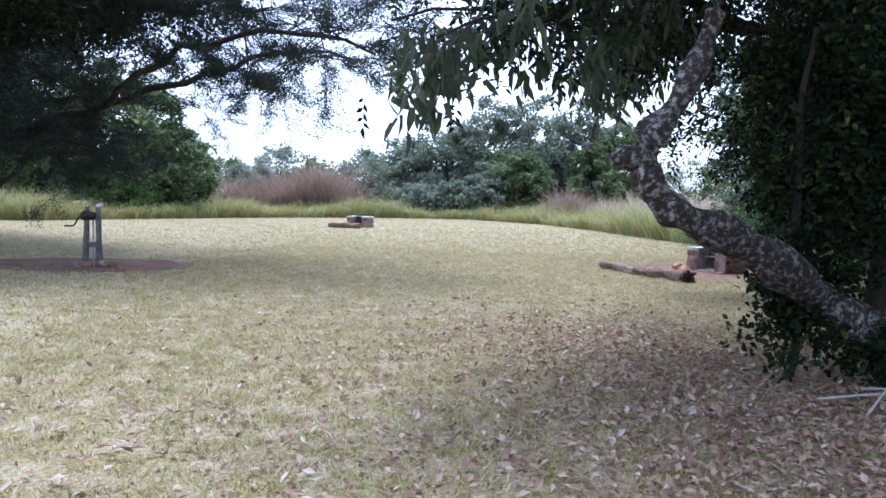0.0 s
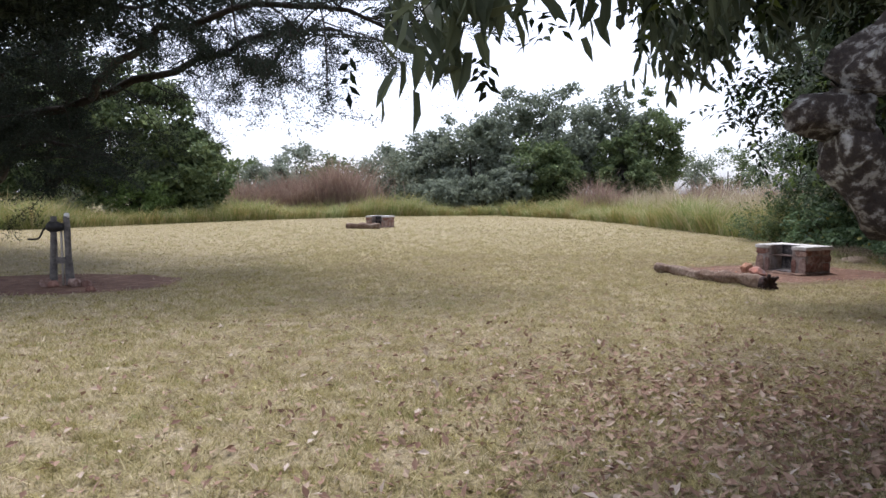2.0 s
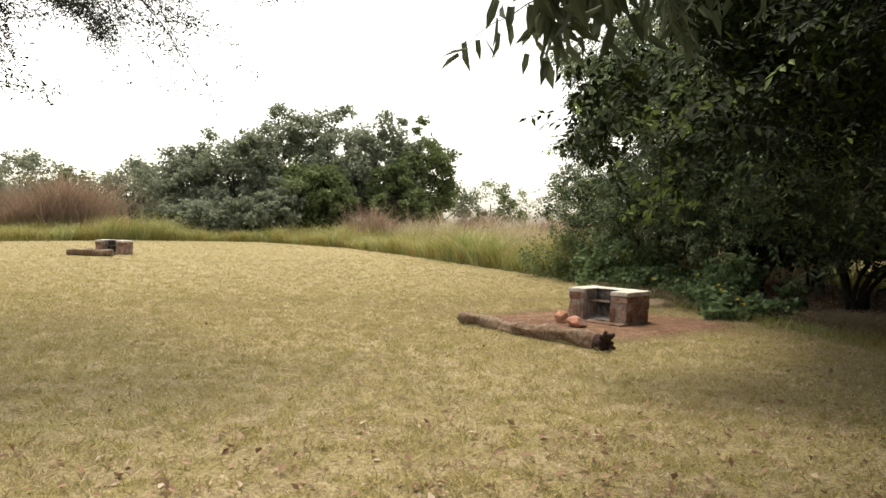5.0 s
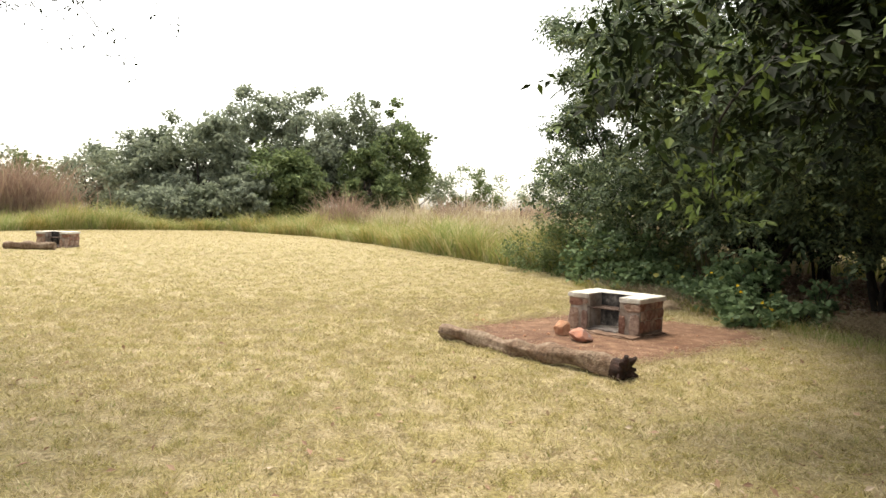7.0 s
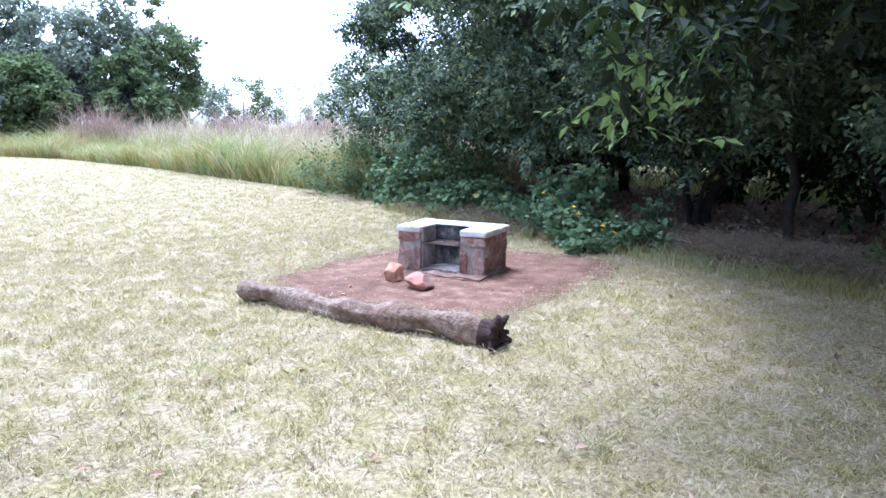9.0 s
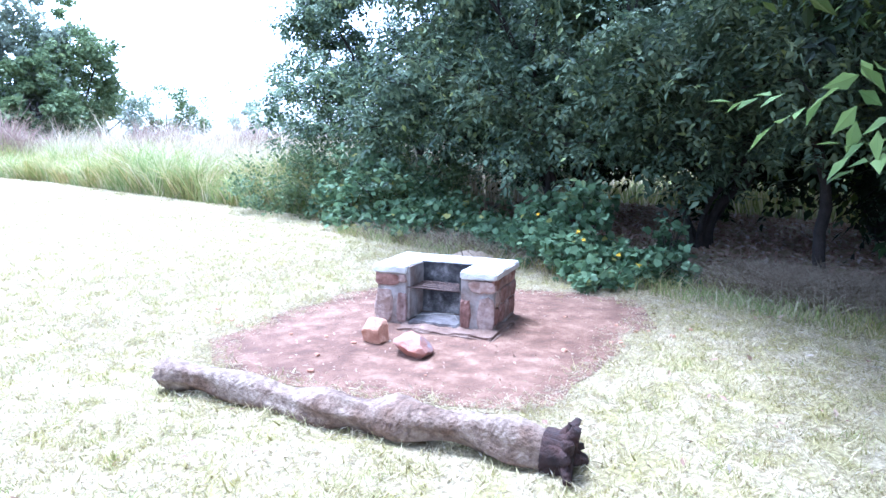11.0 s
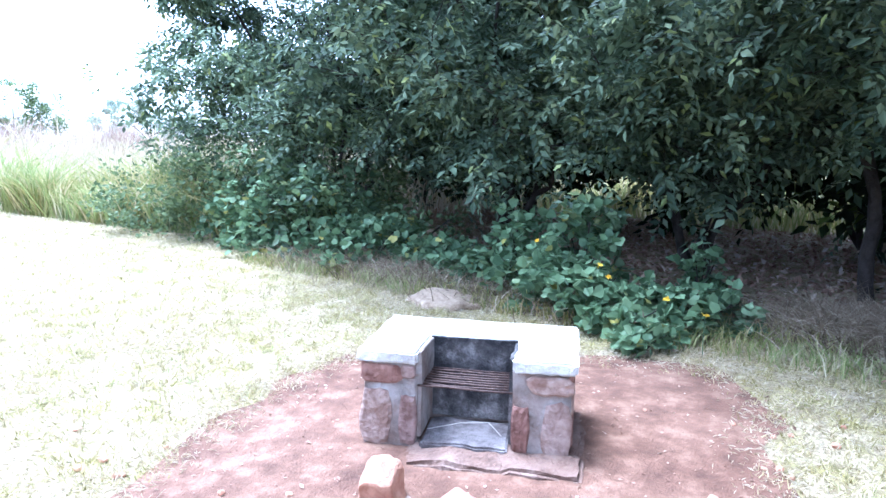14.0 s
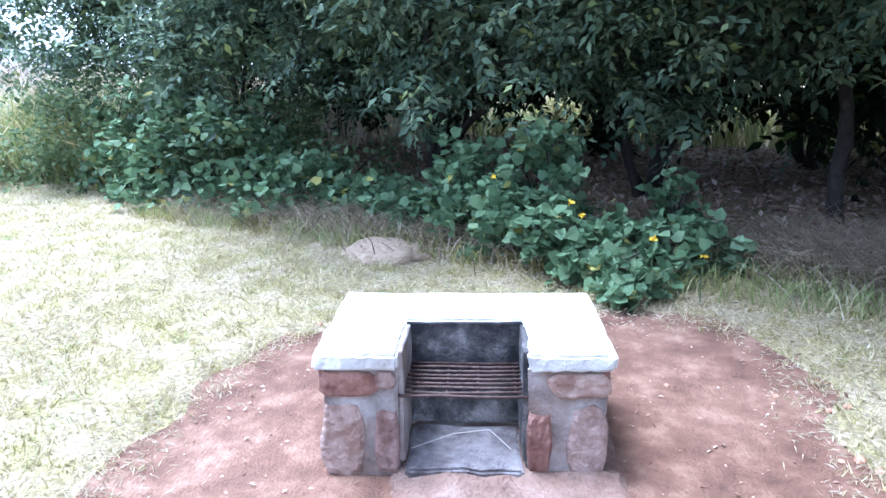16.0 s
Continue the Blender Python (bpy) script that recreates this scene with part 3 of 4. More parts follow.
def umbrella_tree():
    """A wide spreading thorn tree with feathery leaves on long level limbs."""
    root = thing("thorn_tree", (-16.4, 24, 0), "wide spreading thorn tree with dark limbs and feathery leaves", "tree")
    rnd = random.Random(5)
    o = Vector((-16.4, 24, 0))
    def rel(*p):
        return [tuple(Vector(q) - o) for q in p]
    for pts, r in ((rel((-16.4, 24, -0.1), (-16.7, 23.8, 0.8), (-17.6, 23.5, 2.2), (-18.5, 23, 4)), 0.2),
                   (rel((-16.2, 24, -0.1), (-15.7, 23.8, 0.7), (-14.6, 23, 1.5), (-13.4, 22.4, 2.1)), 0.17),
                   (rel((-16.3, 24.1, -0.1), (-16.2, 24, 1.2), (-15.6, 23.6, 2.6), (-14.8, 23, 4.2)), 0.18)):
        bm = bmesh.new()
        limb(bm, pts, r, r * 0.45, 5, 8, 0.3)
        part("trunk", bm, M_BARK, root)
    tips = []
    mains = (rel((-15.2, 23.4, 1.6), (-12.5, 20.5, 2.9), (-9, 19, 3.9), (-4.8, 18, 4.9), (-2.6, 17.2, 4.9)),
             rel((-15.6, 23.6, 2.6), (-13, 18, 4.6), (-9, 14.5, 5.6), (-4.5, 13.2, 5.7)),
             rel((-16.5, 23.8, 3), (-15.5, 17, 4.6), (-12.5, 12.5, 5.4), (-8, 10.5, 5.8)),
             rel((-9, 19, 3.9), (-6.5, 16.5, 4.6), (-3.4, 15.2, 5.0), (-1.5, 15, 4.6)),
             rel((-16, 24, 3.5), (-13, 23, 5.6), (-9, 22, 6.8), (-5, 20.5, 6.8)),
             rel((-13.4, 22.4, 2.1), (-12, 21, 2.9), (-10.5, 20, 3.0), (-8.8, 19.5, 2.5)),
             rel((-17.6, 23.5, 2.2), (-19, 20, 4), (-19.5, 16, 4.8)))
    for k, pts in enumerate(mains):
        bm = bmesh.new()
        limb(bm, pts, 0.17 if k < 3 else 0.1, 0.03, 6, 7, 0.25, 0.25)
        c = curve(pts, 6)
        for j in range(6, len(c)):
            for _ in range(2):
                w = Vector((rnd.gauss(0.4, 0.8), rnd.gauss(-0.3, 0.8), rnd.gauss(0.12, 0.35)))
                twigs(bm, c[j], w, rnd.uniform(0.9, 1.7), 0.022, 2, tips, rnd, 0.25, 0.6, 4)
        part("limb", bm, M_BARK, root)
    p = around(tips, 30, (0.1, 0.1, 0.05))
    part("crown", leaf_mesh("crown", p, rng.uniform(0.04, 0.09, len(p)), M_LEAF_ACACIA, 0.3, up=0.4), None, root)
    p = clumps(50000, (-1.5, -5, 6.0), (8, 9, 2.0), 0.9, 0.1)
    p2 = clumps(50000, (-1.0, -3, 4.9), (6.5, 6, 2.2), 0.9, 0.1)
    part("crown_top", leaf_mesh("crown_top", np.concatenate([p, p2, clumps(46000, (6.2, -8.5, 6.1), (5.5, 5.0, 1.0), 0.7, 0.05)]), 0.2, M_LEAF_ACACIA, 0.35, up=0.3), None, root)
    bm = bmesh.new()
    tp = []
    twigs(bm, rel((-1.9, 15.1, 4.7))[0], (1, 0.05, -0.25), 1.5, 0.016, 2, tp, rnd, 0.8, 0.5, 4)
    twigs(bm, rel((-2.9, 15.4, 4.8))[0], (0.7, -0.3, -0.5), 1.5, 0.016, 2, tp, rnd, 0.8, 0.5, 4)
    twigs(bm, rel((-4.4, 15.8, 4.7))[0], (0.5, -0.5, -0.5), 1.5, 0.016, 2, tp, rnd, 0.8, 0.5, 4)
    part("bare_twig", bm, M_BARK, root, "thin nearly bare hanging twigs")
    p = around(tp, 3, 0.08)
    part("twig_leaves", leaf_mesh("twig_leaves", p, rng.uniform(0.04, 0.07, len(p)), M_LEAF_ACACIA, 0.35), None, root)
    return root


umbrella_tree()


# ---- leaning tree beside the path ----
def leaning_tree():
    o = Vector((4.4, 6.6, 0))
    root = thing("leaning_tree", o, "leaning old tree with pale lichen on its crooked trunk", "tree")
    rnd = random.Random(11)
    def rel(*p):
        return [tuple(Vector(q) - o) for q in p]
    bm = bmesh.new()
    c = curve(rel((4.6, 6.7, -0.1), (4.0, 6.45, 0.35), (3.3, 6.15, 0.8), (2.55, 5.75, 1.22), (2.0, 5.5, 1.42), (1.72, 5.4, 1.55), (1.5, 5.3, 1.8), (1.52, 5.3, 2.05), (1.75, 5.32, 2.4), (1.95, 5.4, 2.9), (2.15, 5.5, 3.5), (2.5, 5.8, 4.2)), 5)
    m = len(c) - 1
    rad = [0.2 - 0.09 * min(1, k / (m * 0.45)) - 0.06 * max(0, k / m - 0.5) * 2 + 0.02 * math.sin(k * 1.1) for k in range(m + 1)]
    tube(bm, c, rad, 14, 0.55)
    part("trunk", bm, M_LICHEN, root, "crooked trunk with pale grey lichen patches")
    bm = bmesh.new()
    tube(bm, rel((1.52, 5.3, 1.9), (1.3, 5.25, 1.93), (1.22, 5.2, 1.9)), [0.12, 0.08, 0.045], 10, 0.5)
    part("stub", bm, M_LICHEN, root)
    for pts, r in ((rel((3.15, 6.35, 0), (3.2, 6.3, 0.9), (3.1, 6.3, 2.0), (3.3, 6.5, 3.2)), 0.05),
                   (rel((3.9, 6.4, 0.4), (4.2, 6.8, 1.6), (4.3, 7.2, 3.2)), 0.1)):
        bm = bmesh.new()
        limb(bm, pts, r, r * 0.5, 5, 7, 0.3, 0.08)
        part("stem", bm, M_BARK, root)
    tips = []
    bm = bmesh.new()
    for s, w, ln in (((2.15, 5.5, 3.5), (-0.9, -0.1, 0.1), 1.7), ((2.15, 5.5, 3.4), (-0.3, 0.9, 0.1), 2.0), ((2.5, 5.8, 4.2), (-0.2, 0.9, 0), 2.4),
                     ((2.9, 6.2, 3.6), (0.6, 0.8, 0.1), 2.2), ((2.9, 6.2, 3.6), (0.3, 0.9, 0.25), 2.6), ((3.3, 6.5, 3.2), (0.9, 0.3, 0.1), 2), ((4.3, 7.2, 3.2), (0.3, 0.9, 0.1), 2.4), ((4.3, 7.2, 3.2), (0.9, 0.1, 0), 2)):
        twigs(bm, Vector(s) - o, w, ln, 0.045, 2, tips, rnd, 0.15, 0.6, 5)
    part("branch_work", bm, M_BARK, root)
    p = around(tips, 40, 0.3)
    part("crown", spray_mesh("crown", p[::4], 0.1, M_LEAF_SHADED, 7, 0.5), None, root)
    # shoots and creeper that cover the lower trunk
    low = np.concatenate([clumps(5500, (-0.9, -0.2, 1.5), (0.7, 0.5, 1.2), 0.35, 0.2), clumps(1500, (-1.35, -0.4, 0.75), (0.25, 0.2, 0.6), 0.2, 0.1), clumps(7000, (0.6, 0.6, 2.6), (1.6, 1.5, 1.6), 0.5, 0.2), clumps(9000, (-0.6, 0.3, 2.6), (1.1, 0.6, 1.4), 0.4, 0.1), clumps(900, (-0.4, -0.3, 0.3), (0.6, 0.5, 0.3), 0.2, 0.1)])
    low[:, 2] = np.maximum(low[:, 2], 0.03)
    # Shade among the creeper is carried by its near-black leaf colour.
    part("creeper", leaf_mesh("creeper", low, rng.uniform(0.05, 0.1, len(low)), M_LEAF_SHADED, 0.6), None, root, "creeper leaves over the trunk, shade painted into their colour")
    return root


leaning_tree()


def hanging_branches():
    """Long drooping leaves on thin branches over the path."""
    root = thing("overhanging_tree", (3.6, 9.6, 0), "tree with long drooping leaves on thin overhanging branches", "tree")
    o = Vector((3.6, 9.6, 0))
    rnd = random.Random(3)
    bm = bmesh.new()
    limb(bm, [(7.2, 1.2, -0.1), (6.6, 1.0, 2.0), (4.0, 0.5, 4.2), (0.6, 0, 3.9)], 0.18, 0.06, 6, 9, 0.3)
    part("trunk", bm, M_BARK, root)
    tips = []
    bm = bmesh.new()
    arms = tuple(((0.6, 0, 3.9), e) for e in ((-0.5, 5.7, 2.95), (-0.1, 5.3, 2.85), (0.35, 5.7, 2.9), (0.8, 6.3, 3.1), (1.5, 9.6, 3.65), (2.0, 10.3, 3.45), (2.7, 10.9, 3.5), (3.3, 11.6, 3.9)))
    for s, e in arms:
        s, e = Vector(s), Vector(e) - o
        mid = (s + e) / 2 + Vector((0, 0, 0.35))
        limb(bm, [s, mid, e], 0.035, 0.012, 6, 5, 0.1, 0.15)
        for q in curve([s, mid, e], 6)[5:]:
            for _ in range(1):
                twigs(bm, q, (rnd.gauss(-0.2, 0.6), rnd.gauss(0, 0.6), rnd.gauss(-0.35, 0.25)), rnd.uniform(0.35, 0.7), 0.008, 1, tips, rnd, 1.2, 0.5, 4)
    part("branch_work", bm, M_BARK, root)
    p = around(tips, 2, 0.06)
    part("drooping_leaves", leaf_mesh("drooping_leaves", p, rng.uniform(0.13, 0.25, len(p)), M_LEAF_LONG, 0.27, droop=1.0, broad=True), None, root)
    # Second group: canopy added overhead, mostly unseen, to shade the path's start.
    p = np.concatenate([clumps(8000, (4.0, 2.8, 4.5), (2.6, 3.8, 1.6), 0.55, 0.1), clumps(7000, (0.5, -4.2, 5.4), (4.6, 4.4, 1.2), 0.7, 0.1)])
    part("crown", spray_mesh("crown", p, 0.12, M_LEAF_SHADED, 7, 0.6), None, root)
    return root


hanging_branches()


# ---- thicket along the right side ----
def thicket_tree(at, reach, h, n, low, seed, mat=M_LEAF_SHADED, leaf=0.145):
    """A many-stemmed tree whose crown hangs low in front and is open below."""
    root = thing("thicket_tree", at, "many-stemmed broadleaf tree with a low hanging crown, leaf colour carries light and shade", "tree", "trees of the shady thicket")
    rnd = random.Random(seed)
    tips = []
    for k in range(5):
        a = k * 1.26 + rnd.uniform(-0.4, 0.4)
        r = rnd.uniform(0.7, 1.5)
        bm = bmesh.new()
        limb(bm, [(0.15 * math.cos(a), 0.15 * math.sin(a), -0.1), (0.35 * r * math.cos(a), 0.35 * r * math.sin(a), 0.9), (r * math.cos(a), r * math.sin(a), 2.2), (1.6 * r * math.cos(a), 1.6 * r * math.sin(a), h * 0.62)], rnd.uniform(0.045, 0.09), 0.02, 5, 7, 0.3, 0.25)
        for _ in range(3):
            twigs(bm, (r * math.cos(a), r * math.sin(a), rnd.uniform(2.1, 2.9) if low > -0.56 else rnd.uniform(1.8, 2.8)), (math.cos(a) + rnd.gauss(0, 0.5), math.sin(a) + rnd.gauss(0, 0.5), rnd.uniform(-0.12, 0.6)), 1.6, 0.03, 2, tips, rnd, 0.25, 0.6, 4)
        part("stem", bm, M_BARK, root)
    p = np.concatenate([clumps(n // 6, (0, 0, h * 0.6), (reach, reach, h * 0.5), 0.6, 0.45, low), around(tips, 3, 0.22)])
    p = p[p[:, 2] > 0.1]
    part("crown", spray_mesh("crown", p, leaf, mat, 7, 0.45, 0.5), None, root)
    return root


# Leaf colour paints light on the first four trees, shade on the rest.
thicket_tree((13.0, 25.0, 0), 3.2, 7.4, 42000, -1.0, 1, M_LEAF_LIT, 0.13)
thicket_tree((13.0, 20.9, 0), 3.2, 7.6, 46000, -0.44, 2, M_LEAF_LIT, 0.13)
thicket_tree((13.2, 18.0, 0), 3.7, 7.8, 46000, -0.62, 3, M_LEAF_LIT, 0.13)
thicket_tree((13.0, 14.2, 0), 3.5, 7.6, 42000, -0.68, 4, M_LEAF_LIT)
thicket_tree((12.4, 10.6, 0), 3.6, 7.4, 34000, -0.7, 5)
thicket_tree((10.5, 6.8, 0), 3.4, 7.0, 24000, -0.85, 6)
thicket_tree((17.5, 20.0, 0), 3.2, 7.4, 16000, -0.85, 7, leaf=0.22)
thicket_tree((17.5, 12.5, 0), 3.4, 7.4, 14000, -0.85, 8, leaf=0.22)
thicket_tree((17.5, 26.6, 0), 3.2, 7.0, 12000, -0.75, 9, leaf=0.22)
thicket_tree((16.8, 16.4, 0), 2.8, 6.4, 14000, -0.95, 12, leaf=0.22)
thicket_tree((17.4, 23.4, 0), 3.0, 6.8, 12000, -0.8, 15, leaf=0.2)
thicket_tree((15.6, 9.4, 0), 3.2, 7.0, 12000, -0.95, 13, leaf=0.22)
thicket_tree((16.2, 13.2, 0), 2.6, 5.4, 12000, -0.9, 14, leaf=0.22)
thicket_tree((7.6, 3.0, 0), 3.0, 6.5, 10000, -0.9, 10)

# overhanging outer boughs of the thicket
for x, y, z, rx, ry, n, root_x in ((9.6, 21.0, 5.2, 2.0, 2.6, 13000, 12.8), (9.4, 15.8, 4.6, 1.8, 2.4, 14000, 12.4), (8.6, 11.8, 4.2, 2.3, 2.6, 17000, 11.4), (4.7, 12.6, 2.95, 1.1, 1.2, 1500, 11.2)):
    b = thing("thicket_tree", (root_x, y, 0), "broadleaf tree with boughs reaching over the lawn", "tree", "trees of the shady thicket")
    bm = bmesh.new()
    dx = x - root_x
    limb(bm, [(0, 0, -0.1), (-0.1, 0.1, 1.6), (dx * 0.35, 0, 3.4), (dx * 0.9, 0, z + 0.3)], 0.09, 0.02, 5, 8, 0.3, 0.2)
    part("trunk", bm, M_BARK, b)
    p = clumps(n // 6, (dx, 0, z), (rx, ry, min(1.4, z * 0.25)), 0.5 if rx > 1.5 else 0.35, 0.2)
    # Boughs below y 14 take the shade-coloured leaves, the others the lit ones.
    part("crown", spray_mesh("crown", p, 0.13, M_LEAF_SHADED if y < 14 else M_LEAF_LIT, 7, 0.6, 0.46), None, b)
    if rx < 1.5:
        # Lit leaves on the dark bough, their brightness given by the lime colour.
        p = np.concatenate([np.array([(dx, 0.1, 1.95)]) + rng.normal(size=(18, 3)) * np.array([0.2, 0.2, 0.16]), np.array([(dx + 0.1, 0, z)]) + rng.normal(size=(24, 3)) * np.array([0.7, 0.7, 0.4])])
        part("young_leaves", spray_mesh("young_leaves", p, 0.12, M_LEAF_LIME, 5, 0.7, 0.5), None, b, "lime-green leaves at the bough's end, painted bright as if lit")
        bm = bmesh.new()
        limb(bm, [(dx * 0.9, 0, z + 0.3), (dx, 0.05, z - 0.4), (dx, 0.1, 1.9)], 0.018, 0.006, 5, 5)
        part("twig", bm, M_BARK, b)


# low shrubs and creeper in front of the thicket
def shrub(at, size, n, mat, leaf, label, name="shrub", broad=False, aspect=0.9):
    root = thing(name, at, label, "shrub", "low growth before the thicket")
    rnd = random.Random(int(at[0] * 31 + at[1] * 17))
    for k in range(6):
        a = rnd.uniform(0, 6.28)
        bm = bmesh.new()
        limb(bm, [(0, 0, -0.03), (size[0] * 0.3 * math.cos(a), size[1] * 0.3 * math.sin(a), size[2] * 0.4), (size[0] * 0.7 * math.cos(a), size[1] * 0.7 * math.sin(a), size[2] * 0.75)], 0.012, 0.005, 3, 4)
        part("stem", bm, M_BARK, root)
    p = clumps(n, (0, 0, size[2] * 0.42), (size[0], size[1], size[2] * 0.55), min(size) * 0.32, 0.5)
    p[:, 2] = np.maximum(p[:, 2], 0.04 + 0.05 * rng.random(n))
    part("leaves", leaf_mesh("leaves", p, leaf * rng.uniform(0.6, 1.3, n), mat, aspect, up=0.55, broad=broad), None, root)
    return root


CREEPER = "broad-leaved green creeper sprawling at the lawn edge"
for x, y, rx, h, n in ((8.85, 16.95, 0.3, 0.22, 170), (9.35, 17.3, 0.5, 0.36, 520), (9.95, 16.85, 0.55, 0.4, 560), (9.85, 17.9, 0.7, 0.6, 850), (9.9, 18.6, 0.65, 0.65, 800), (10.35, 18.3, 0.5, 1.2, 900), (10.4, 19.6, 0.7, 0.5, 600), (10.5, 20.5, 0.7, 0.5, 600), (10.3, 21.6, 0.9, 0.7, 900), (10.4, 22.9, 1.2, 1.4, 1600), (10.6, 24.2, 1.2, 1.6, 1600), (10.6, 17.1, 0.25, 0.75, 200), (10.3, 19.1, 0.6, 0.95, 800)):
    shrub((x, y, 0), (rx, rx * 0.9, h), n * 13 // 10, M_LEAF_VINE, 0.1, CREEPER, "creeper", True)
for x, y, rx, h, n in ((10.7, 25.6, 1.3, 1.9, 2600), (11.2, 23.2, 1.2, 2.4, 2600), (11.2, 21.6, 0.9, 0.8, 900), (10.3, 27.0, 1.2, 1.6, 2200), (10.9, 13.2, 0.8, 0.9, 700), (10.6, 11.4, 0.9, 1.1, 900), (9.6, 8.6, 1.2, 1.3, 1200)):
    shrub((x, y, 0), (rx, rx, h), n, M_LEAF_BUSH, 0.1, "leafy green shrub at the foot of the thicket", "shrub", False, 0.7)
fl = np.array([(9.0, 16.5, 0.36), (9.3, 17.5, 0.5), (9.2, 16.9, 0.4), (9.35, 18.3, 0.75), (9.3, 17.6, 0.6), (10.0, 22.4, 0.95)])
for q in fl:
    f = thing("flower", tuple(q), "small yellow flower on the green creeper", "flower", "yellow creeper flowers")
    pts = np.repeat(np.zeros((1, 3)), 5, 0)
    part("petals", leaf_mesh("petals", pts, 0.04, M_FLOWER, 0.8, up=0.4, broad=True), None, f)
    bm = bmesh.new()
    tube(bm, [(0, 0, -q[2]), (0.02, 0.01, -q[2] * 0.5), (0, 0, 0)], [0.004, 0.004, 0.003], 4)
    part("stalk", bm, M_LEAF_VINE, f)

# dry grass and straw heaped along the thicket's foot
e4 = np.concatenate([np.stack([rng.normal(10.7, 0.4, 7000), rng.uniform(11, 16.3, 7000), np.zeros(7000)], 1), np.stack([rng.normal(10.4, 0.3, 3500), rng.normal(15.2, 0.5, 3500), np.zeros(3500)], 1), np.stack([rng.normal(9.9, 0.35, 3500), rng.uniform(17, 22.5, 3500), np.zeros(3500)], 1)])
tagged(part("dry_grass", blades_mesh("dry_grass", e4, 0.3, 0.006, M_MATTED, 1.3)), "dry matted grass along the thicket", "grass", kind="stuff")
e5 = np.stack([rng.uniform(9.1, 10.8, 9000), rng.uniform(10, 23, 9000), np.zeros(9000)], 1)
tagged(part("green_grass", blades_mesh("green_grass", e5, 0.2, 0.005, M_TALL, 0.6)), "longer green grass at the thicket edge", "grass", kind="stuff")
e6 = np.stack([rng.uniform(19, 32, 26000), rng.uniform(4, 34, 26000), np.zeros(26000)], 1)
tagged(part("sunlit_grass", blades_mesh("sunlit_grass", e6, 1.0, 0.02, M_TALL, 0.4)), "sunlit green grass behind the thicket", "grass", kind="stuff")
floor_lit = np.stack([rng.uniform(10.2, 19, 26000), rng.uniform(5, 26, 26000), rng.uniform(0.01, 0.05, 26000)], 1)
tagged(part("dead_leaves", leaf_mesh("thicket_litter", floor_lit, rng.uniform(0.06, 0.14, 26000), M_LITTER, 0.5, up=0.8)), "brown leaf litter under the thicket", "leaves", kind="stuff")


def mound(at, rx, ry, h, label):
    bm = bmesh.new()
    bmesh.ops.create_uvsphere(bm, u_segments=24, v_segments=12, radius=1)
    for v in bm.verts:
        k = 1 + 0.3 * noise.noise(v.co * 2 + Vector(at))
        v.co = Vector((v.co.x * rx * k, v.co.y * ry * k, v.co.z * h * k))
    for f in bm.faces:
        f.smooth = True
    ob = part("soil_mound", bm, M_MOUND)
    ob.location = at
    return tagged(ob, label, "mound")


mound((9.1, 19.3, 0.0), 0.34, 0.42, 0.13, "low mound of soil and dry cut grass")
mound((10.8, 15.6, 0.0), 0.4, 0.5, 0.16, "low heap of soil with matted dry grass")


# ---- stone barbecue ----
def box(bm, x0, x1, y0, y1, z0, z1, rough=0.0, cuts=0):
    r = bmesh.ops.create_cube(bm, size=1)
    for v in r["verts"]:
        v.co = Vector((x0 + (v.co.x + 0.5) * (x1 - x0), y0 + (v.co.y + 0.5) * (y1 - y0), z0 + (v.co.z + 0.5) * (z1 - z0)))
    return bm


def worn(bm, cuts, amount, freq, bevel=0.012):
    if bevel:
        bmesh.ops.bevel(bm, geom=bm.edges[:], offset=bevel, segments=2, affect="EDGES")
    if cuts:
        bmesh.ops.subdivide_edges(bm, edges=[q for q in bm.edges if q.calc_length() > 0.06], cuts=cuts, use_grid_fill=True)
    for v in bm.verts:
        v.co += amount * Vector((noise.noise(v.co * freq), noise.noise(v.co * freq + Vector((7, 1, 0))), noise.noise(v.co * freq + Vector((0, 3, 8)))))
    return bm


def stone_bm(w, h, depth, rnd):
    """A flat-faced irregular stone in the x-z plane, proud towards -y."""
    bm = bmesh.new()
    k = 14
    back, front, top = [], [], []
    seed = Vector((rnd.uniform(0, 50), rnd.uniform(0, 50), 0))
    for j in range(k):
        a = 2 * math.pi * j / k
        c, s = math.cos(a), math.sin(a)
        q = max(abs(c), abs(s)) ** 0.7
        g = 1 + 0.16 * noise.noise(seed + Vector((c * 1.6, s * 1.6, 0)))
        x, z = c / q * w / 2 * g, s / q * h / 2 * g
        back.append(bm.verts.new((x, 0.02, z)))
        front.append(bm.verts.new((x * 0.97, -depth * 0.3, z * 0.97)))
        top.append(bm.verts.new((x * 0.8, -depth * rnd.uniform(0.7, 1.5), z * 0.8)))
    hub = bm.verts.new((0, -depth * 1.2, 0))
    for p, q in ((back, front), (front, top)):
        for j in range(k):
            bm.faces.new((p[j], p[(j + 1) % k], q[(j + 1) % k], q[j]))
    for j in range(k):
        bm.faces.new((top[j], top[(j + 1) % k], hub))
    return bm


W, D, TOP = 1.19, 0.78, 0.56
LEG, BACKT = 0.33, 0.38


